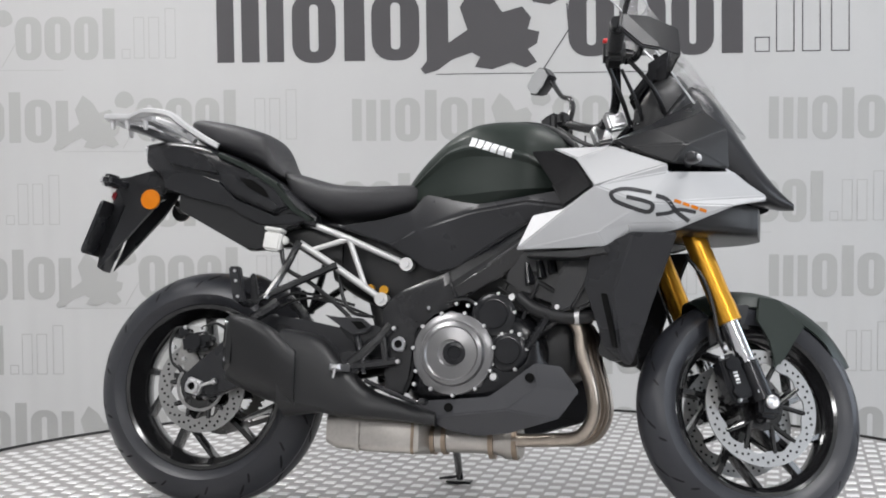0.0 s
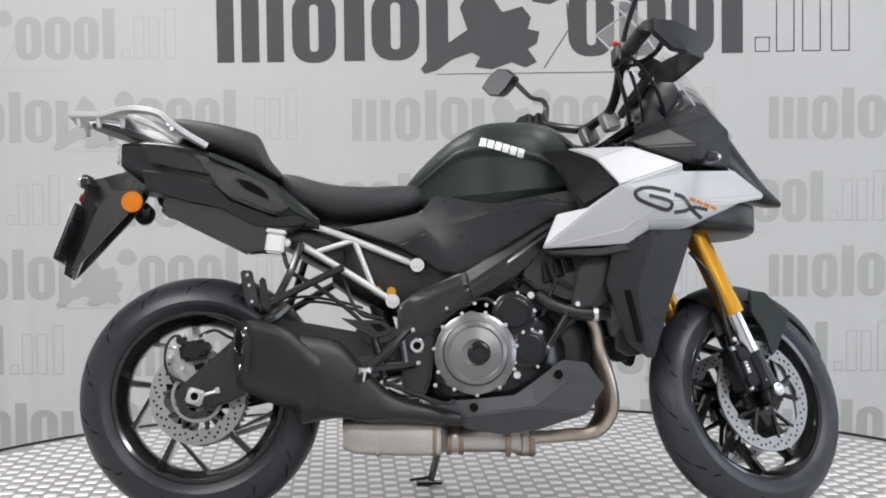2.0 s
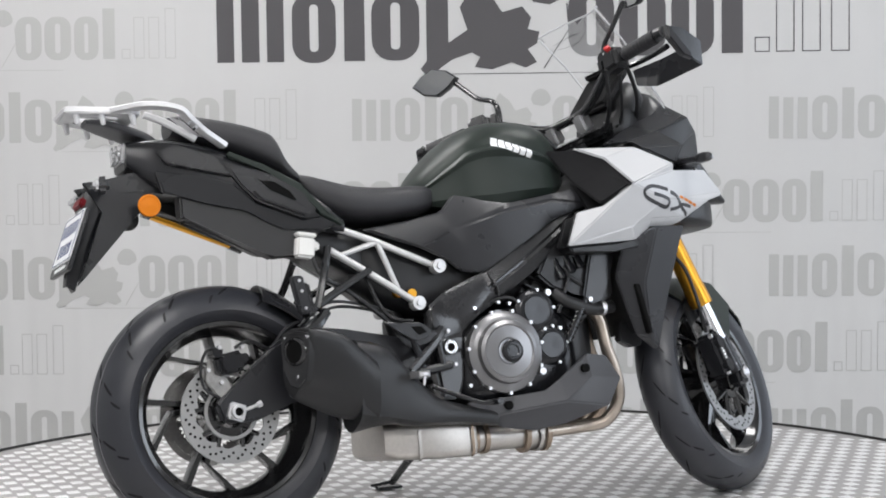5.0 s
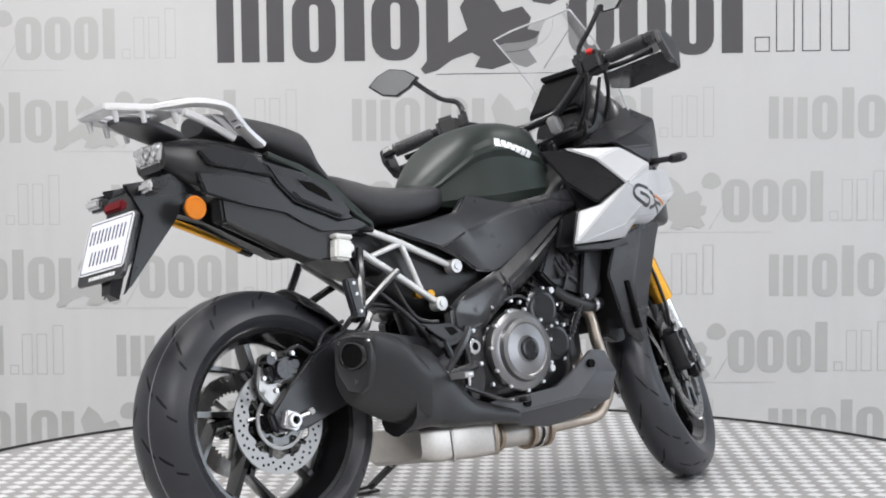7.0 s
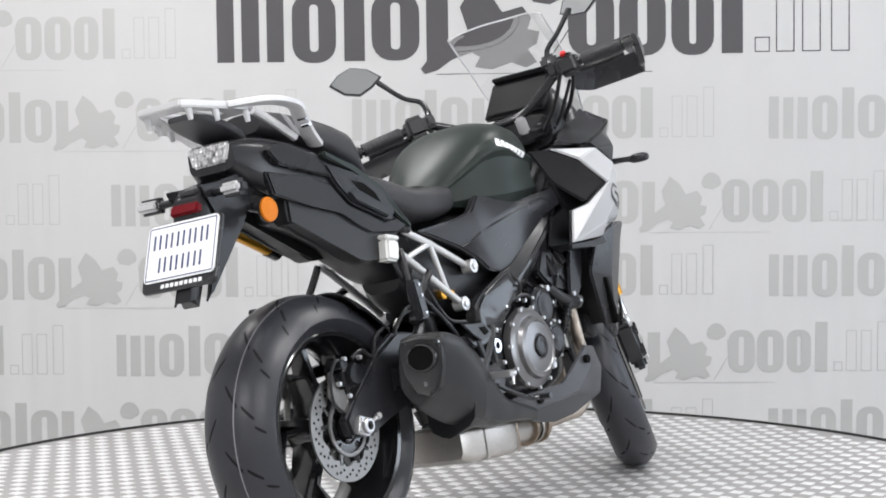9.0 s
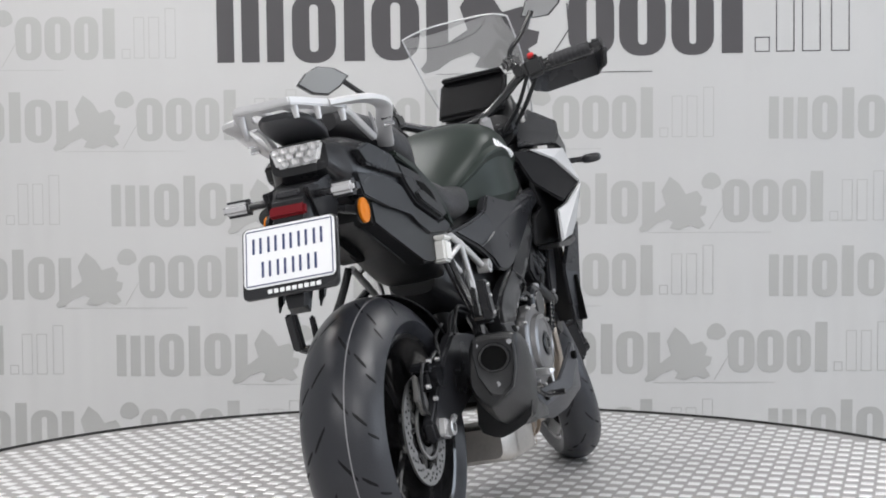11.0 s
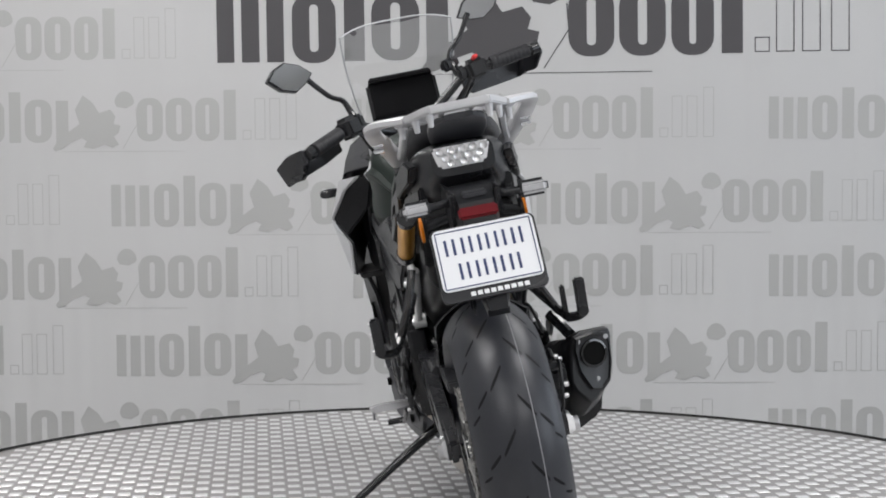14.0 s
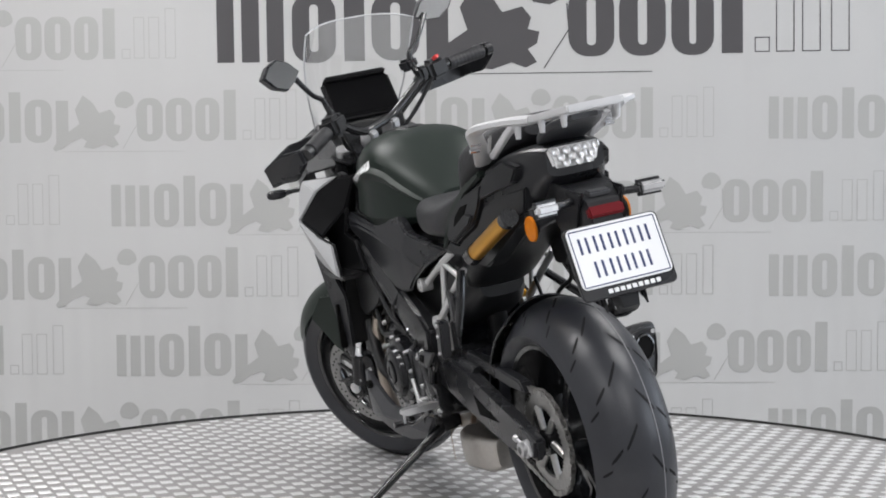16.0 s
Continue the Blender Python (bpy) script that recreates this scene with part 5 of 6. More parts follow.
        facets(bm, V, [(0, 1, 13, 11), (1, 2, 3, 12, 13), (3, 4, 14, 12), (4, 5, 6, 14), (14, 6, 7, 12), (12, 7, 8), (12, 8, 9, 13), (13, 9, 10, 11)], sd, 0.012, 0.003)
        bp = part("belly_pan", bm, "greyplastic", bike, "dark grey belly pan with bolt holes", angle=18)
        for x, z in ((0.232, 0.352), (0.024, 0.274)):
            bm = bmesh.new()
            rod(bm, (x, sd * (yb(x) - 0.004), z), (x, sd * (yb(x) + 0.009), z), 0.011, n=18)
            part("bolt_hole", bm, "hole_shade", bp)


def exhaust():
    for k, y in enumerate((-0.132, -0.042, 0.042, 0.132)):
        bm = bmesh.new()
        yt = y * 0.45 - 0.03
        tube(bm, [(0.30, y, 0.520), (0.335, y, 0.480), (0.348, y, 0.41), (0.372, y * 0.97, 0.33), (0.376, y * 0.9, 0.265), (0.340, y * 0.8, 0.215), (0.27, yt, 0.205), (0.17, yt, 0.200)], [0.017, 0.0165, 0.0165, 0.0165, 0.0165, 0.0165, 0.0165, 0.016], n=16, steps=6)
        part("header_pipe", bm, "burnt" if k in (1, 2) else "header", bike, "heat tinted steel header pipe")
    bm = bmesh.new()
    tube(bm, [(0.185, -0.05, 0.200), (0.17, -0.05, 0.199), (0.14, -0.055, 0.197), (0.12, -0.06, 0.196), (-0.03, -0.07, 0.200), (-0.07, -0.075, 0.202)], [0.044, 0.046, 0.044, 0.033, 0.036, 0.036], n=24, steps=4)
    col = part("collector_pipe", bm, "steel", bike, "steel exhaust collector pipe")
    for x in (0.175, 0.115, -0.005, -0.035):
        bm = bmesh.new()
        lathe(bm, [(0.034, -0.006), (0.047 if x > 0.1 else 0.040, -0.006), (0.047 if x > 0.1 else 0.040, 0.006), (0.034, 0.006)], (x, -0.058 if x > 0.1 else -0.07, 0.198), "x", 28, closed=True)
        part("pipe_clamp", bm, "burnt", col)
    bm = bmesh.new()
    loops = []
    for x, ya, yb, za, zb in ((-0.040, -0.115, 0.02, 0.168, 0.234), (-0.058, -0.148, 0.08, 0.159, 0.243), (-0.075, -0.154, 0.09, 0.157, 0.244), (-0.15, -0.156, 0.11, 0.157, 0.247), (-0.270, -0.152, 0.10, 0.163, 0.252), (-0.302, -0.140, 0.08, 0.176, 0.250)):
        loops.append([(x, y, z) for y, z in arc_box(ya, yb, za, zb, 0.018, 4)])
    loft(bm, loops)
    mb = part("muffler_box", bm, "steel", bike, "flat steel muffler box under the engine")
    for x in (-0.072, -0.215):
        bm = bmesh.new()
        lp = [[(x + d, y, z) for y, z in arc_box(-0.1575, 0.1125, 0.1555, 0.2485, 0.018, 4)] for d in (-0.004, 0.004)]
        loft(bm, lp, cap=False)
        part("weld_band", bm, "burnt" if x > -0.1 else "steel", mb)
    # black silencer with its cover
    S = [(-0.562, [(-0.176, 0.376), (-0.215, 0.326), (-0.256, 0.360), (-0.286, 0.462), (-0.280, 0.480), (-0.198, 0.484)]), (-0.545, [(-0.166, 0.370), (-0.212, 0.312), (-0.264, 0.352), (-0.293, 0.465), (-0.285, 0.488), (-0.188, 0.492)]),
         (-0.45, [(-0.150, 0.330), (-0.198, 0.272), (-0.266, 0.318), (-0.290, 0.438), (-0.276, 0.466), (-0.178, 0.466)]), (-0.36, [(-0.140, 0.300), (-0.188, 0.255), (-0.258, 0.270), (-0.274, 0.375), (-0.256, 0.405), (-0.170, 0.405)])]
    T = [(-0.400, [(-0.115, 0.262), (-0.175, 0.232), (-0.262, 0.272), (-0.270, 0.415), (-0.252, 0.455), (-0.165, 0.462)]), (-0.31, [(-0.13, 0.280), (-0.17, 0.248), (-0.240, 0.256), (-0.242, 0.400), (-0.222, 0.436), (-0.15, 0.445)]),
         (-0.25, [(-0.13, 0.268), (-0.17, 0.240), (-0.232, 0.246), (-0.230, 0.345), (-0.212, 0.376), (-0.15, 0.382)]), (-0.185, [(-0.125, 0.260), (-0.165, 0.238), (-0.222, 0.243), (-0.220, 0.288), (-0.205, 0.312), (-0.14, 0.320)]),
         (-0.12, [(-0.12, 0.255), (-0.16, 0.236), (-0.212, 0.240), (-0.212, 0.272), (-0.196, 0.288), (-0.13, 0.295)]), (-0.01, [(-0.11, 0.238), (-0.15, 0.226), (-0.186, 0.228), (-0.186, 0.252), (-0.172, 0.262), (-0.12, 0.268)])]

    def rounded(sec):
        pts = [np.array(p) for p in sec]
        n = len(pts)
        out = []
        for i in range(n):
            a, b, c = pts[i - 1], pts[i], pts[(i + 1) % n]
            for t in (0.0, 0.5, 1.0):
                p = b + (a - b) * 0.28 * (1 - t) ** 2 + (c - b) * 0.28 * t ** 2
                out.append((float(p[0]), float(p[1])))
        return out
    sil = None
    for secs, nm, mt in ((S, "silencer", "matte"), (T, "heat_shield", "matte")):
        flat = [[x] + [v for p in rounded(sec) for v in p] for x, sec in secs]
        loops = []
        for row in smooth_rows(flat, 5):
            sh = 0.42 * min(1.0, max(0.25, (-row[0] - 0.36) / 0.15)) if nm == "silencer" else 0.0
            loops.append([(row[0] + sh * max(0.0, -row[1 + 2 * i] - 0.20), row[1 + 2 * i], row[2 + 2 * i]) for i in range((len(row) - 1) // 2)])
        bm = bmesh.new()
        loft(bm, loops)
        ob = part(nm, bm, mt, bike if sil is None else sil, "matte black exhaust silencer" if nm == "silencer" else "matte black heat shield")
        sil = sil or ob
    bm = bmesh.new()
    lathe(bm, [(0.034, -0.010), (0.032, -0.015), (0.0275, -0.016), (0.0255, -0.010), (0.0255, 0.03), (0.034, 0.03)], (-0.538, -0.240, 0.436), "x", 32, closed=True)
    for v in bm.verts:
        v.co.x += 0.42 * (-v.co.y - 0.24)
    part("tail_pipe", bm, "gloss", sil, "black tail pipe end")
    bm = bmesh.new()
    rod(bm, (-0.5515, -0.240, 0.436), (-0.53, -0.240, 0.436), 0.0262, n=28)
    for v in bm.verts:
        v.co.x += 0.42 * (-v.co.y - 0.24)
    part("pipe_bore", bm, "hole_shade", sil)
    for y, z in ((-0.206, 0.470), (-0.276, 0.466), (-0.238, 0.376)):
        bm = bmesh.new()
        xx = -0.560 + 0.42 * max(0, -y - 0.20)
        rod(bm, (xx + 0.008, y, z), (xx - 0.006, y, z), 0.007, 0.006, 12)
        part("bolt", bm, "chrome", sil)
    bm = bmesh.new()
    shield = [(-0.200, 0.480), (-0.240, 0.484), (-0.280, 0.476), (-0.285, 0.452), (-0.280, 0.405), (-0.268, 0.364), (-0.246, 0.346), (-0.220, 0.354), (-0.199, 0.400), (-0.194, 0.455)]
    loft(bm, [[(-0.562 + d + 0.42 * max(0.0, -y - 0.20), -0.24 + (y + 0.24) * f, 0.42 + (z - 0.42) * f) for y, z in shield] for d, f in ((0.010, 1.0), (-0.003, 1.0), (-0.006, 0.93), (-0.003, 0.86))])
    part("outlet_panel", bm, "matte", sil, "black shield shaped end plate")
    bm = bmesh.new()
    rows = [(-0.50, -0.20, 0.482), (-0.47, -0.19, 0.50), (-0.44, -0.17, 0.53)]
    tube(bm, rows, 0.014, n=8, steps=3)
    part("silencer_bracket", bm, "frame", sil)


def front():
    fx = lambda z: 0.737 - (z - 0.30) * 0.43
    for sd in (-1, 1):
        y = sd * 0.105
        bm = bmesh.new()
        rod(bm, (fx(0.505), y, 0.505), (fx(0.78), y, 0.78), 0.029, n=28)
        rod(bm, (fx(0.498), y, 0.498), (fx(0.545), y, 0.545), 0.031, n=28)
        leg = part("fork_leg", sprung(bm), "gold", bike, "gold anodised upside down fork leg")
        bm = bmesh.new()
        rod(bm, (fx(0.33), y, 0.33), (fx(0.50), y, 0.50), 0.0215, n=24)
        part("slider", sprung(bm), "chrome", leg, "chrome fork slider")
        bm = bmesh.new()
        rod(bm, (fx(0.781), y, 0.781), (fx(0.99), y, 0.99), 0.0285, n=24)
        part("upper_tube", sprung(bm), "frame", leg, "black upper fork tube")
        bm = bmesh.new()
        rod(bm, (fx(0.40), y, 0.40), (fx(0.31), y, 0.31), 0.027, 0.029, 20)
        block(bm, pose(FORK_X - 0.002, y, 0.300, 0, 0, 0), 0.055, 0.040, 0.07, 0.010, 3)
        slab(bm, [(0.68, 0.40), (0.70, 0.41), (0.735, 0.34), (0.72, 0.31), (0.685, 0.32), (0.665, 0.36)], sd, 0.118, 0.025, 0.004)
        part("axle_clamp", sprung(bm), "engine", leg, "black axle clamp")
        bm = bmesh.new()
        lathe(bm, [(0.006, 0), (0.016, 0), (0.017, 0.010), (0.013, 0.013), (0.006, 0.010)], (FORK_X, 0, 0.30), "y", 20)
        for v in bm.verts:
            v.co.y = sd * (0.124 + v.co.y)
        part("axle_end", sprung(bm), "alu", leg, "machined front axle end")
        bolt(leg, FORK_X - 0.03, sd * 0.127, 0.325, 0.008, fix=sprung)
        bm = bmesh.new()
        block(bm, Matrix.Translation((0.655, sd * 0.098, 0.352)) @ Matrix.Rotation(radians(-18), 4, "Y"), 0.055, 0.062, 0.125, 0.012, 3)
        for q in (-0.032, 0.032):
            rod(bm, (0.655 - q * 0.3, sd * 0.10, 0.352 + q), (0.655 - q * 0.3, sd * 0.134, 0.352 + q), 0.019, n=20)
        cal = part("brake_caliper", sprung(bm), "engine", bike, "black radial brake caliper")
        bm = bmesh.new()
        for k in range(6):
            block(bm, Matrix.Translation((0.655, sd * 0.1295, 0.352)) @ Matrix.Rotation(radians(-18), 4, "Y") @ pose(0.0, 0, -0.024 + k * 0.0095), 0.011, 0.002, 0.0065, 0.0006, 1)
        part("caliper_mark", sprung(bm), "white", cal, "small white bars")
        for x, z in ((0.63, 0.425), (0.675, 0.43), (0.62, 0.40), (0.665, 0.30), (0.70, 0.405)):
            bolt(cal, x, sd * 0.122, z, 0.0065, fix=sprung)
        bm = bmesh.new()
        tube(bm, [(0.64, sd * 0.10, 0.42), (0.615, sd * 0.115, 0.46), (0.60, sd * 0.12, 0.53), (0.575, sd * 0.12, 0.60), (0.54, sd * 0.10, 0.66)], 0.005, n=8)
        tube(bm, [(0.66, sd * 0.09, 0.43), (0.635, sd * 0.10, 0.48), (0.625, sd * 0.11, 0.55), (0.595, sd * 0.12, 0.62)], 0.0035, n=8)
        part("brake_hose", sprung(bm), "matte", cal)
    # front fender
    bm = bmesh.new()
    rows = []
    for k in range(21):
        a = radians(28 + 94 * k / 20)
        row = []
        wd = 0.072 if k > 3 else 0.05 + 0.006 * k
        for q in range(13):
            s = -1 + 2 * q / 12
            r = 0.318 - 0.060 * abs(s) ** 2.2
            row.append((FRONT[0] + r * math.cos(a), s * wd, FRONT[2] + r * math.sin(a)))
        rows.append(row)
    shell(bm, rows, 0.004)
    ff = part("front_fender", sprung(bm), "green", bike, "dark green front fender")
    for sd in (-1, 1):
        bm = bmesh.new()
        slab(bm, [(0.745, 0.585), (0.80, 0.585), (0.87, 0.52), (0.845, 0.49), (0.80, 0.42), (0.775, 0.40), (0.77, 0.47), (0.735, 0.52)], sd, lambda x, z: 0.076 + 0.016 * (0.585 - z) / 0.18, 0.008, 0.003)
        part("fender_side", sprung(bm), "green", ff, "fender side plate")
        bm = bmesh.new()
        slab(bm, [(0.60, 0.50), (0.66, 0.555), (0.72, 0.56), (0.70, 0.50), (0.66, 0.47), (0.61, 0.44)], sd, 0.080, 0.008, 0.003)
        part("fender_rear_side", sprung(bm), "matte", ff)
    # yokes
    bm = bmesh.new()
    for z, t in ((0.74, 0.04), (0.985, 0.03)):
        m = Matrix.Translation((fx(z) - 0.012, 0, z)) @ Matrix.Rotation(radians(-RAKE), 4, "Y")
        block(bm, m, 0.085, 0.27, t, 0.012, 2)
    rod(bm, (fx(0.74) - 0.03, 0, 0.74), (fx(0.985) - 0.03, 0, 0.985), 0.028)
    yk = part("fork_yoke", steered(bm), "frame", bike, "black fork yokes")
    for sd in (-1, 1):
        bm = bmesh.new()
        block(bm, pose(0.378, sd * 0.048, 1.012, 0, -20, 0), 0.05, 0.032, 0.05, 0.006, 2)
        part("bar_clamp", steered(bm), "alu", yk, "silver handlebar clamp")
        bm = bmesh.new()
        rod(bm, (fx(0.985), sd * 0.105, 0.99), (fx(1.012), sd * 0.105, 1.012), 0.022, n=20)
        part("fork_cap", steered(bm), "alu", yk)
    # handlebar with grips, levers and switches
    bm = bmesh.new()
    B = [(0.375, 0.0, 1.035), (0.372, 0.06, 1.037), (0.355, 0.12, 1.062), (0.325, 0.19, 1.098), (0.300, 0.25, 1.104), (0.248, 0.405, 1.090)]
    tube(bm, [(x, -y, z) for x, y, z in reversed(B[1:])] + B, 0.0125, n=14, steps=5)
    hb = part("handlebar", steered(bm), "frame", bike, "black tapered handlebar turned to full lock")
    for sd in (-1, 1):
        V = lambda t: Vector((0.300 + (0.248 - 0.300) * t, sd * (0.25 + 0.155 * t), 1.104 - 0.014 * t))
        bm = bmesh.new()
        rr = [(0.15, 0.0185)]
        for k in range(9):
            rr += [(0.18 + k * 0.08, 0.0188), (0.185 + k * 0.08, 0.0194), (0.225 + k * 0.08, 0.0194), (0.23 + k * 0.08, 0.0188)]
        tube(bm, [V(t) for t, _ in rr], [q for _, q in rr], n=20, steps=0)
        part("grip", steered(bm), "seat", hb, "black ribbed rubber grip")
        bm = bmesh.new()
        rod(bm, V(0.93), V(1.06), 0.019, 0.016, 18)
        rod(bm, V(1.06), V(1.065), 0.007, n=10)
        part("bar_end", steered(bm), "frame", hb, "black bar end weight")
        bm = bmesh.new()
        block(bm, Matrix.Translation(V(-0.13)) @ Matrix.Rotation(radians(sd * 18), 4, "Z"), 0.055, 0.062, 0.060, 0.012, 3)
        block(bm, Matrix.Translation(V(-0.40)) @ Matrix.Rotation(radians(sd * 18), 4, "Z"), 0.035, 0.03, 0.04, 0.008, 2)
        sw = part("switch_box", steered(bm), "matte", hb, "black switch housing")
        if sd < 0:
            bm = bmesh.new()
            block(bm, Matrix.Translation(V(-0.15) + Vector((-0.018, 0, 0.030))) @ Matrix.Rotation(radians(25), 4, "Y"), 0.022, 0.018, 0.010, 0.003, 2)
            part("stop_switch", steered(bm), "redbutton", hb, "red engine stop switch")
            bm = bmesh.new()
            block(bm, Matrix.Translation(V(-0.42) + Vector((0.035, 0.0, 0.035))), 0.04, 0.05, 0.035, 0.008, 2)
            part("brake_reservoir", steered(bm), "plastic", hb, "front brake fluid reservoir")
        bm = bmesh.new()
        tube(bm, [V(-0.25) + Vector((0.03, 0, -0.008)), V(-0.05) + Vector((0.055, 0, -0.010)), V(0.4) + Vector((0.066, 0, -0.012)), V(0.85) + Vector((0.058, 0, -0.014))], [0.009, 0.008, 0.007, 0.008], n=10, steps=5)
        part("lever", steered(bm), "frame", hb, "black hand lever")
        # hand guard: a folded deflector in front of the grip
        bm = bmesh.new()
        G = [(0.252, 0.425, 1.105), (0.31, 0.440, 1.104), (0.385, 0.445, 1.082), (0.400, 0.425, 1.022), (0.345, 0.425, 1.030), (0.425, 0.30, 1.100), (0.430, 0.27, 1.035), (0.40, 0.225, 1.095), (0.40, 0.225, 1.050)]
        facets(bm, G, [(0, 1, 4), (1, 2, 3, 4), (2, 5, 6, 3), (5, 7, 8, 6)], sd, 0.005, 0.003)
        slab(bm, [(0.245, 1.070), (0.25, 1.108), (0.32, 1.105), (0.35, 1.03), (0.30, 1.03)], sd, 0.428, 0.016, 0.004)
        part("hand_guard", steered(bm), "plastic", bike, "black plastic hand guard", angle=20)
        # mirror
        bm = bmesh.new()
        tube(bm, [(0.335, sd * 0.185, 1.108), (0.345, sd * 0.185, 1.150), (0.342, sd * 0.195, 1.178), (0.330, sd * 0.235, 1.205), (0.326 if sd < 0 else 0.316, sd * 0.290, 1.256 if sd < 0 else 1.280)], [0.011, 0.009, 0.0075, 0.007, 0.008], n=10, steps=5)
        mr = part("mirror", steered(bm), "frame", bike, "black mirror on a bent arm")
        hexa = [(-0.070, -0.002), (-0.036, 0.028), (0.010, 0.043), (0.050, 0.030), (0.080, 0.004), (0.044, -0.030), (0.000, -0.043), (-0.040, -0.026)]
        mm = Matrix.Translation((0.318, -0.325, 1.268) if sd < 0 else (0.302, 0.335, 1.291)) @ Matrix.Rotation(radians(8 if sd > 0 else -26), 4, "Z") @ Matrix.Rotation(radians(-6 if sd < 0 else 2), 4, "Y") @ Matrix.Rotation(radians(sd * 8), 4, "X")
        bm = bmesh.new()
        loops = []
        for dx, f in ((0.030, 0.45), (0.024, 0.8), (0.010, 0.98), (-0.004, 1.0), (-0.006, 0.96)):
            loops.append([mm @ Vector((dx, sd * a * f, b * f)) for a, b in hexa])
        loft(bm, loops)
        part("mirror_shell", steered(bm), "plastic", mr, "black mirror shell")
        bm = bmesh.new()
        loft(bm, [[mm @ Vector((dx, sd * a * 0.91, b * 0.91)) for a, b in hexa] for dx in (-0.0055, -0.0085)])
        part("mirror_glass", steered(bm), "mirror", mr, "mirror glass")
    for pts, r in (([(0.30, -0.2, 1.09), (0.36, -0.15, 1.02), (0.42, -0.08, 0.96), (0.47, -0.05, 0.9)], 0.006), ([(0.31, 0.2, 1.09), (0.37, 0.15, 1.03), (0.43, 0.07, 0.98), (0.46, 0.03, 0.9)], 0.006), ([(0.33, -0.22, 1.07), (0.40, -0.16, 1.0), (0.44, -0.1, 0.94), (0.48, -0.08, 0.86)], 0.005), ([(0.30, 0.21, 1.08), (0.33, 0.17, 1.0), (0.40, 0.1, 0.95), (0.45, 0.05, 0.88)], 0.005), ([(0.34, -0.24, 1.09), (0.43, -0.2, 1.03), (0.50, -0.12, 0.95), (0.52, -0.06, 0.85)], 0.006)):
        bm = bmesh.new()
        tube(bm, pts, r, n=8, steps=6)
        part("control_cable", steered(bm), "matte", bike, "black control cable")


def fairing():
    for sd in (-1, 1):
        V = {"A": (0.195, 0.255, 0.660), "B": (0.232, 0.247, 0.747), "C": (0.308, 0.256, 0.762), "D": (0.388, 0.284, 0.814), "E": (0.335, 0.236, 0.888), "F": (0.268, 0.190, 0.924), "G": (0.425, 0.243, 0.918), "I": (0.556, 0.222, 0.877), "H": (0.556, 0.216, 0.858),
             "J": (0.701, 0.150, 0.870), "K": (0.787, 0.095, 0.819), "L": (0.785, 0.094, 0.808), "N": (0.715, 0.140, 0.788), "M": (0.580, 0.182, 0.722), "O": (0.541, 0.195, 0.710), "P": (0.467, 0.212, 0.709), "Q": (0.411, 0.227, 0.672), "R": (0.391, 0.250, 0.707), "S": (0.466, 0.232, 0.728), "U": (0.578, 0.196, 0.736), "T": (0.50, 0.246, 0.778)}
        ks = list(V)
        fc = ["FGE", "GIDE", "IHD", "DHT", "HJKT", "KLNT", "NUT", "UST", "SRT", "RADT", "NMU", "UMOPS", "SPQR", "RQA", "ABCD"]
        bm = bmesh.new()
        facets(bm, [V[k] for k in ks], [[ks.index(c) for c in f] for f in fc], sd, 0.008, 0.003)
        tree = BVHTree.FromBMesh(bm)
        sv = part("side_fairing", bm, "silver", bike, "matte silver angular side fairing", angle=12)
        bm = bmesh.new()
        facets(bm, [(x, y - 0.0095, z) for x, y, z in (V[k] for k in ks)], [[ks.index(c) for c in f] for f in fc], sd, 0.004, 0.0)
        part("fairing_liner", bm, "matte", sv, "black inside of the fairing")
        # model mark as plain bent strokes, amber dashes beside it
        for pts, wd, mt, nm in (([(0.520, 0.803), (0.462, 0.810), (0.430, 0.800), (0.428, 0.788), (0.445, 0.775), (0.505, 0.757), (0.522, 0.766), (0.516, 0.779), (0.462, 0.790)], 0.010, "decal", "mark_coil"), ([(0.530, 0.797), (0.555, 0.790), (0.578, 0.762), (0.606, 0.742)], 0.011, "decal", "mark_stroke"), ([(0.622, 0.764), (0.585, 0.768), (0.560, 0.758), (0.530, 0.752)], 0.009, "decal", "mark_stroke")):
            bm = bmesh.new()
            ribbon(bm, tree, pts, wd, sd)
            part(nm, bm, mt, sv, "dark model mark stroke")
        for k in range(4):
            bm = bmesh.new()
            x, z = 0.572 + k * 0.0195, 0.789 - k * 0.0055
            ribbon(bm, tree, [(x, z), (x + 0.008, z - 0.002), (x + 0.016, z - 0.0045)], 0.008, sd, 0.0012)
            part("mark_dash", bm, "orange", sv, "amber dash")
        # black panels round the silver one
        bm = bmesh.new()
        facets(bm, [(0.205, 0.155, 0.922), (0.268, 0.186, 0.918), (0.330, 0.228, 0.892), (0.382, 0.276, 0.814), (0.305, 0.246, 0.768), (0.268, 0.178, 0.832), (0.325, 0.222, 0.850)], [(0, 1, 6, 5), (1, 2, 6), (2, 3, 6), (3, 4, 6), (4, 5, 6)], sd, 0.010, 0.004)
        part("inner_panel", bm, "dashplastic", bike, "black panel between tank and fairing")
        bm = bmesh.new()
        slab(bm, [(0.262, 0.922), (0.31, 0.930), (0.36, 0.925), (0.345, 0.900), (0.30, 0.912)], sd, 0.17, 0.02, 0.004)
        part("upper_inner_panel", bm, "matte", bike)
        bm = bmesh.new()
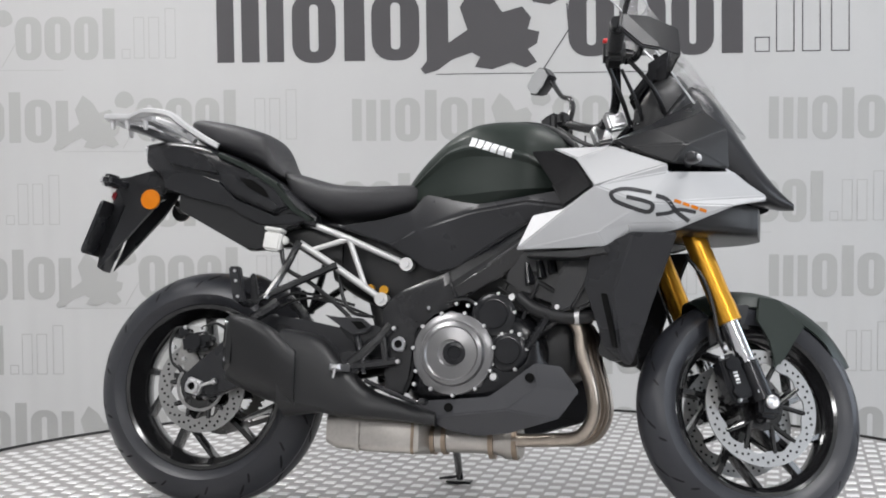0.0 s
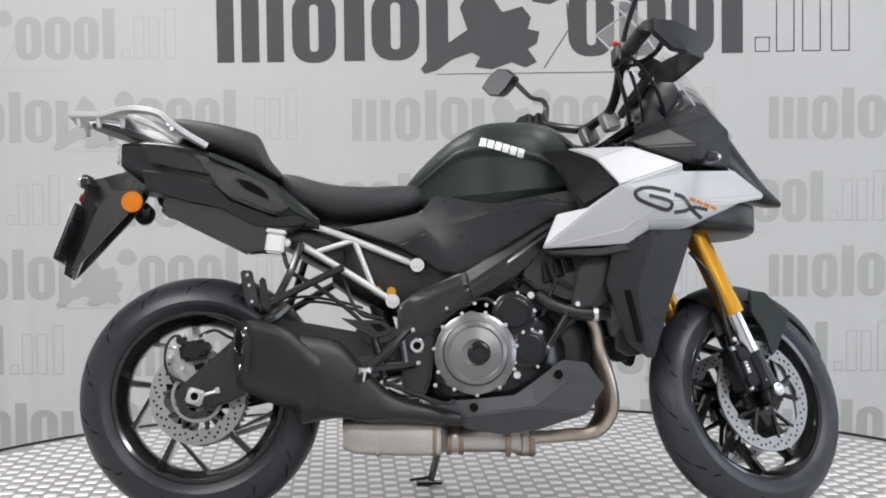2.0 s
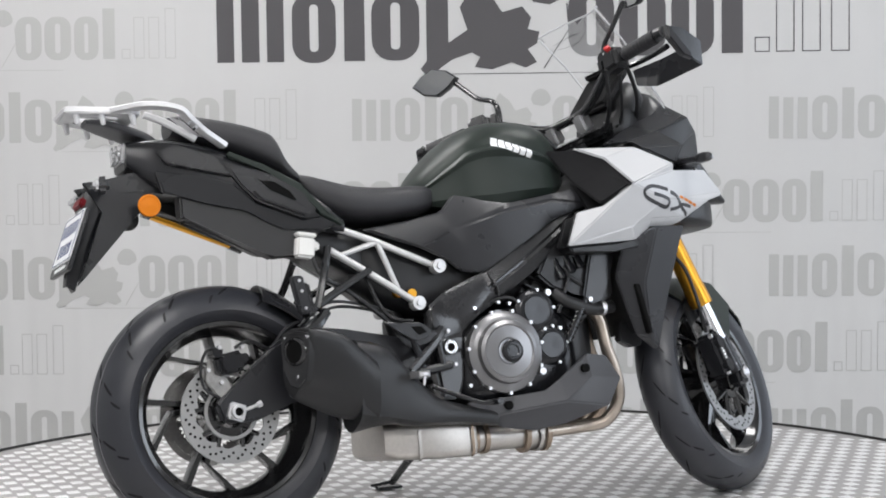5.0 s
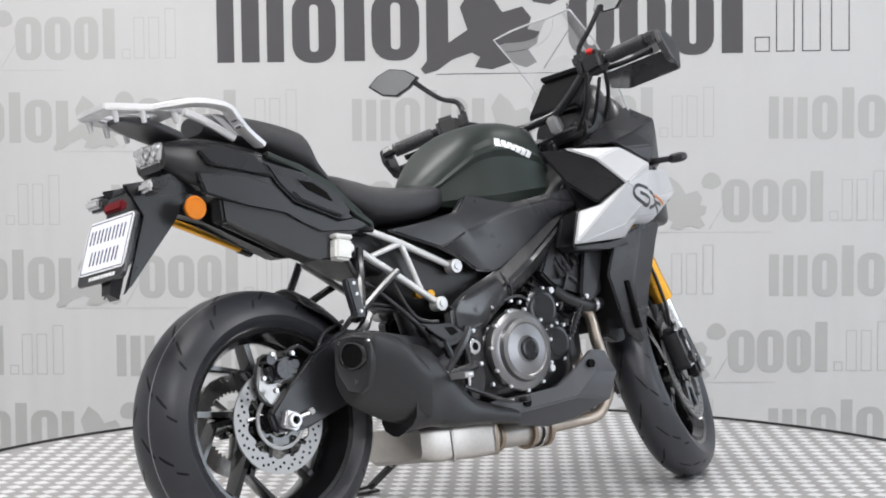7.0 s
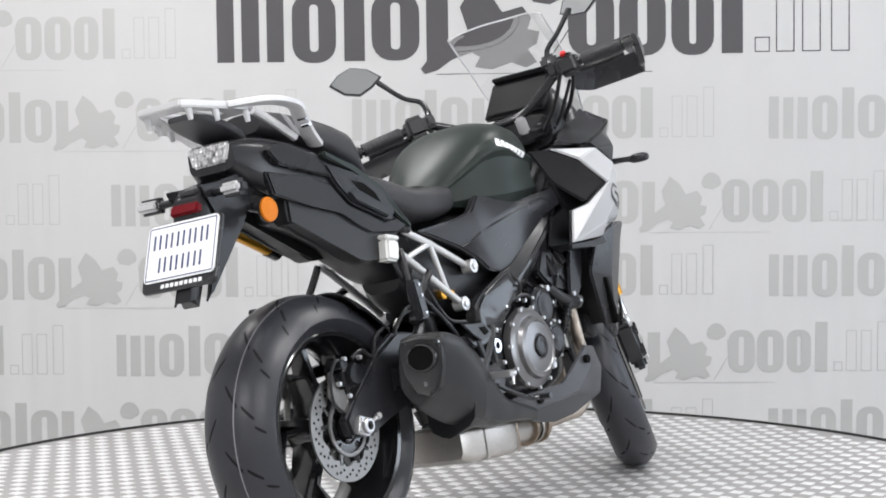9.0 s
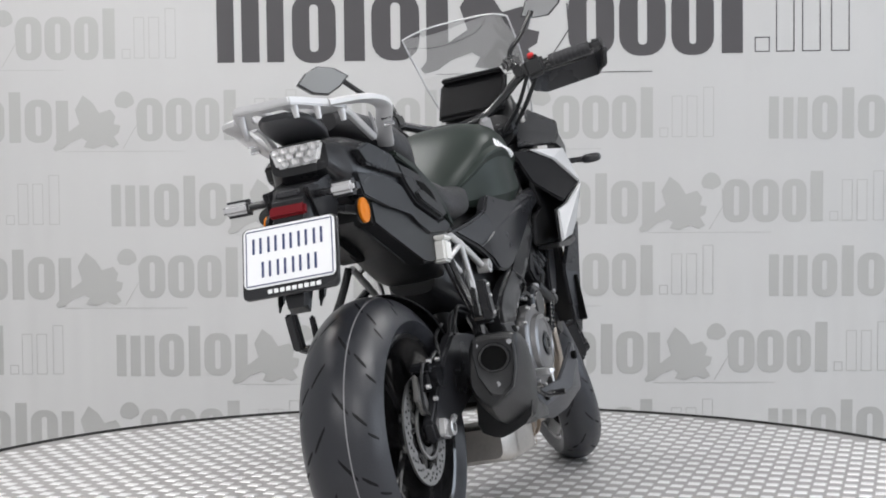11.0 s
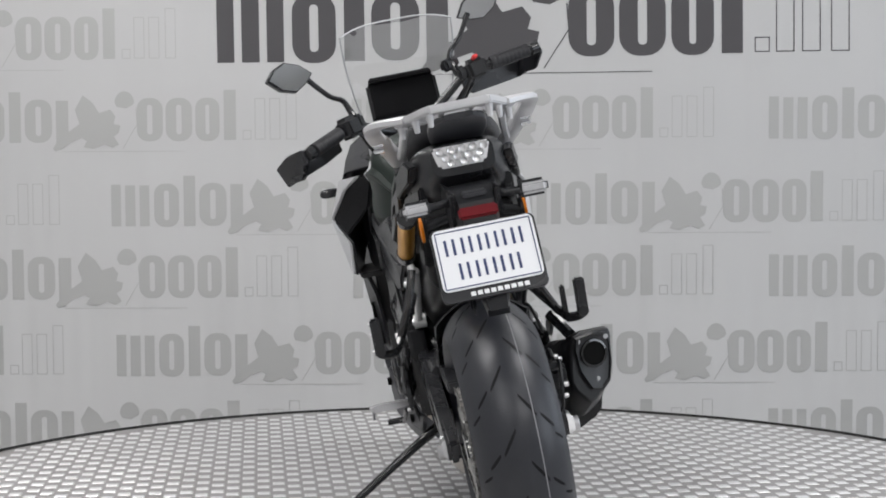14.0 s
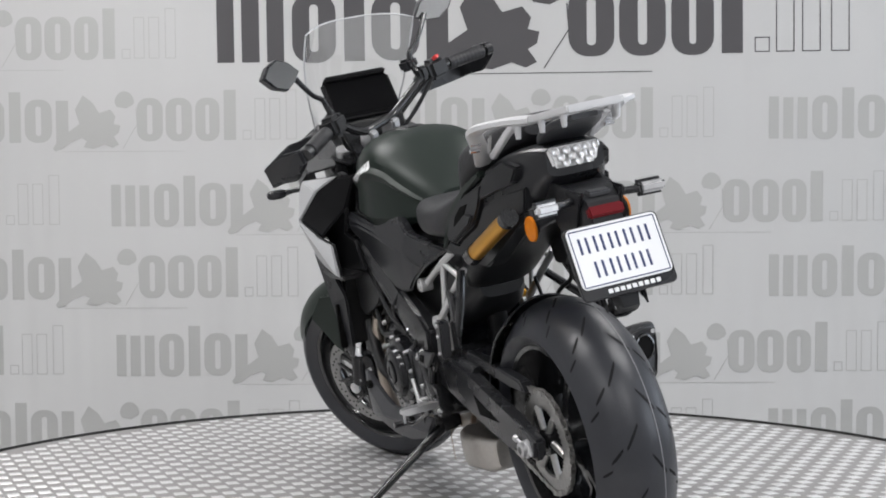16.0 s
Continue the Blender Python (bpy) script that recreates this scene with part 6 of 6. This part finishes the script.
        W_ = [(0.375, 0.225, 0.668), (0.478, 0.232, 0.708), (0.582, 0.205, 0.712), (0.566, 0.198, 0.665), (0.520, 0.190, 0.53), (0.478, 0.186, 0.392), (0.462, 0.184, 0.388), (0.408, 0.190, 0.428), (0.356, 0.200, 0.58), (0.43, 0.222, 0.56), (0.448, 0.20, 0.42)]
        facets(bm, W_, [(0, 1, 9, 8), (1, 2, 3, 4, 9), (4, 5, 10, 9), (5, 6, 10), (6, 7, 10), (7, 8, 9, 10)], sd, 0.012, 0.004)
        part("radiator_shroud", bm, "plastic", bike, "black radiator side shroud", angle=18)
        bm = bmesh.new()
        slab(bm, [(0.205, 0.660), (0.34, 0.662), (0.40, 0.672), (0.42, 0.655), (0.34, 0.645), (0.22, 0.645)], sd, 0.235, 0.06, 0.004)
        part("fairing_lip", bm, "matte", bike)
        bm = bmesh.new()
        slab(bm, [(0.40, 0.56), (0.416, 0.56), (0.444, 0.43), (0.432, 0.43)], sd, 0.2185, 0.02, 0.002)
        part("shroud_slot", bm, "hole_shade", bike)
        bm = bmesh.new()
        slab(bm, [(0.395, 0.47), (0.45, 0.46), (0.455, 0.405), (0.42, 0.400), (0.385, 0.42)], sd, 0.14, 0.03, 0.004)
        part("lower_duct", bm, "matte", bike)
        bm = bmesh.new()
        slab(bm, [(0.262, 0.835), (0.310, 0.760), (0.236, 0.742), (0.205, 0.662), (0.33, 0.655), (0.41, 0.675), (0.44, 0.78), (0.38, 0.815)], sd, lambda x, z: 0.178 + 0.12 * max(0.0, x - 0.26), 0.012, 0.004)
        part("inner_cowl", bm, "matte", bike, "black inner cowl behind the silver fairing")
        bm = bmesh.new()
        facets(bm, [(0.420, 0.218, 0.936), (0.52, 0.208, 0.966), (0.640, 0.182, 1.011), (0.615, 0.11, 1.060), (0.50, 0.10, 1.000), (0.40, 0.12, 0.945)], [(0, 1, 4, 5), (1, 2, 3, 4)], sd, 0.006, 0.002)
        part("cockpit_panel", bm, "plastic", bike, "black panel beside the dashboard", angle=20)
        # upper nose wings
        bm = bmesh.new()
        U = [(0.420, 0.222, 0.935), (0.52, 0.212, 0.966), (0.640, 0.186, 1.012), (0.692, 0.140, 0.978), (0.698, 0.132, 0.880), (0.565, 0.212, 0.880), (0.45, 0.232, 0.918), (0.60, 0.207, 0.93)]
        facets(bm, U, [(0, 1, 7, 6), (1, 2, 3, 7), (3, 4, 7), (4, 5, 7), (5, 6, 7)], sd, 0.01, 0.004)
        part("nose_wing", bm, "matte", bike, "black upper nose panel", angle=16)
        bm = bmesh.new()
        tube(bm, [(0.60, sd * 0.175, 0.885), (0.612, sd * 0.225, 0.884), (0.62, sd * 0.25, 0.882)], [0.010, 0.008, 0.010], n=10, steps=3)
        hull(bm, [(0.600, 0.004, 0.874, 0.886), (0.607, 0.026, 0.868, 0.894), (0.625, 0.028, 0.869, 0.895), (0.636, 0.010, 0.874, 0.890)], e=3, cy=sd * 0.272, m=16, n=3)
        fs = part("front_turn_signal", bm, "plastic", bike, "black front turn signal")
        bm = bmesh.new()
        hull(bm, [(0.625, 0.022, 0.873, 0.891), (0.637, 0.018, 0.874, 0.889), (0.641, 0.008, 0.877, 0.886)], e=3, cy=sd * 0.272, m=16, n=3)
        part("lens", bm, "signal", fs)
        bm = bmesh.new()
        slab(bm, [(0.685, 0.885), (0.715, 0.87), (0.765, 0.83), (0.785, 0.81), (0.75, 0.818), (0.70, 0.85)], sd, lambda x, z: 0.128 - 0.6 * (x - 0.685), 0.015, 0.003)
        part("headlight", bm, "signal", bike, "clear slanted headlight lens")
    # central nose, chin and dash
    bm = bmesh.new()
    hull(bm, [(0.47, 0.09, 0.88, 0.97), (0.54, 0.125, 0.87, 1.06), (0.59, 0.120, 0.86, 1.112), (0.645, 0.112, 0.845, 1.078), (0.70, 0.095, 0.83, 1.0), (0.765, 0.07, 0.81, 0.905), (0.81, 0.045, 0.798, 0.85), (0.850, 0.018, 0.797, 0.812)], e=2.4)
    part("nose_cowl", bm, "plastic", bike, "black pointed nose cowl")
    bm = bmesh.new()
    hull(bm, [(0.52, 0.16, 0.73, 0.83), (0.60, 0.17, 0.715, 0.82), (0.68, 0.14, 0.715, 0.81), (0.74, 0.10, 0.718, 0.80), (0.765, 0.07, 0.722, 0.795)], e=5)
    part("chin_cowl", bm, "matte", bike, "black lower nose cowl")
    m = Matrix.Translation((0.484, 0.008, 1.114)) @ Matrix.Rotation(radians(36), 4, "Y")
    bm = bmesh.new()
    block(bm, m, 0.022, 0.205, 0.135, 0.008, 3)
    ds = part("dashboard", bm, "dashplastic", bike, "black dashboard housing")
    bm = bmesh.new()
    block(bm, m @ pose(-0.0115, 0, 0.0), 0.003, 0.185, 0.115, 0.001, 2)
    part("display", bm, "display", ds, "switched off black display")
    bm = bmesh.new()
    block(bm, m @ pose(-0.010, 0, 0.068, 0, -10, 0), 0.04, 0.185, 0.014, 0.005, 2)
    part("hood", bm, "dashplastic", ds, "display hood")
    bm = bmesh.new()
    hull(bm, [(0.455, 0.10, 0.95, 1.05), (0.50, 0.11, 0.94, 1.12), (0.56, 0.09, 0.93, 1.14), (0.60, 0.06, 0.94, 1.08)], e=3)
    part("dash_mount", bm, "matte", bike)
    # clear screen with a thicker edge
    def screen_row(t):
        x = 0.740 - 0.23 * t - 0.03 * t * t
        z = 0.985 + 0.30 * t + 0.055 * t * t
        w = 0.105 + 0.055 * math.sin(min(1, t * 1.15) * math.pi / 2)
        drop = 0.03 * max(0, t - 0.72) / 0.28
        return [(x - 0.075 * s * s - 0.01, s * w, z - drop * abs(s) ** 3) for s in np.linspace(-1, 1, 17)]
    R = [screen_row(t) for t in np.linspace(0, 1, 19)]
    bm = bmesh.new()
    grid(bm, R)
    sc = part("windscreen", bm, "glass", bike, "clear plastic windscreen")
    sc.visible_shadow = False
    bm = bmesh.new()
    edge = [r[0] for r in R] + R[-1][1:-1] + [r[-1] for r in reversed(R)]
    tube(bm, edge, 0.0026, n=6, steps=1)
    part("screen_edge", bm, "screenedge", sc, "bright polished screen edge")

# ---- build ----
room()
backdrop()
table = turntable()
wheels()
tank()
seats()
tail()
rack()
chassis()
swing()
engine()
exhaust()
front()
fairing()
tagged(bike, "dark green and silver sport touring motorcycle on its side stand", "motorcycle")

def motions():
    rows_b, rows_t = [], []
    stand = pose(0, SHIFT, 0, 0, 0, YAW) @ pose(0, 0, 0, -LEAN, 0, 0)
    for k in range(33):
        t = k * 0.5
        turn = pose(0, 0, 0, 0, 0, TURN_START + TURN_RATE * t)
        rows_b.append((t, turn @ stand))
        rows_t.append((t, turn))
    walk(bike, rows_b)
    walk(table, rows_t)


motions()
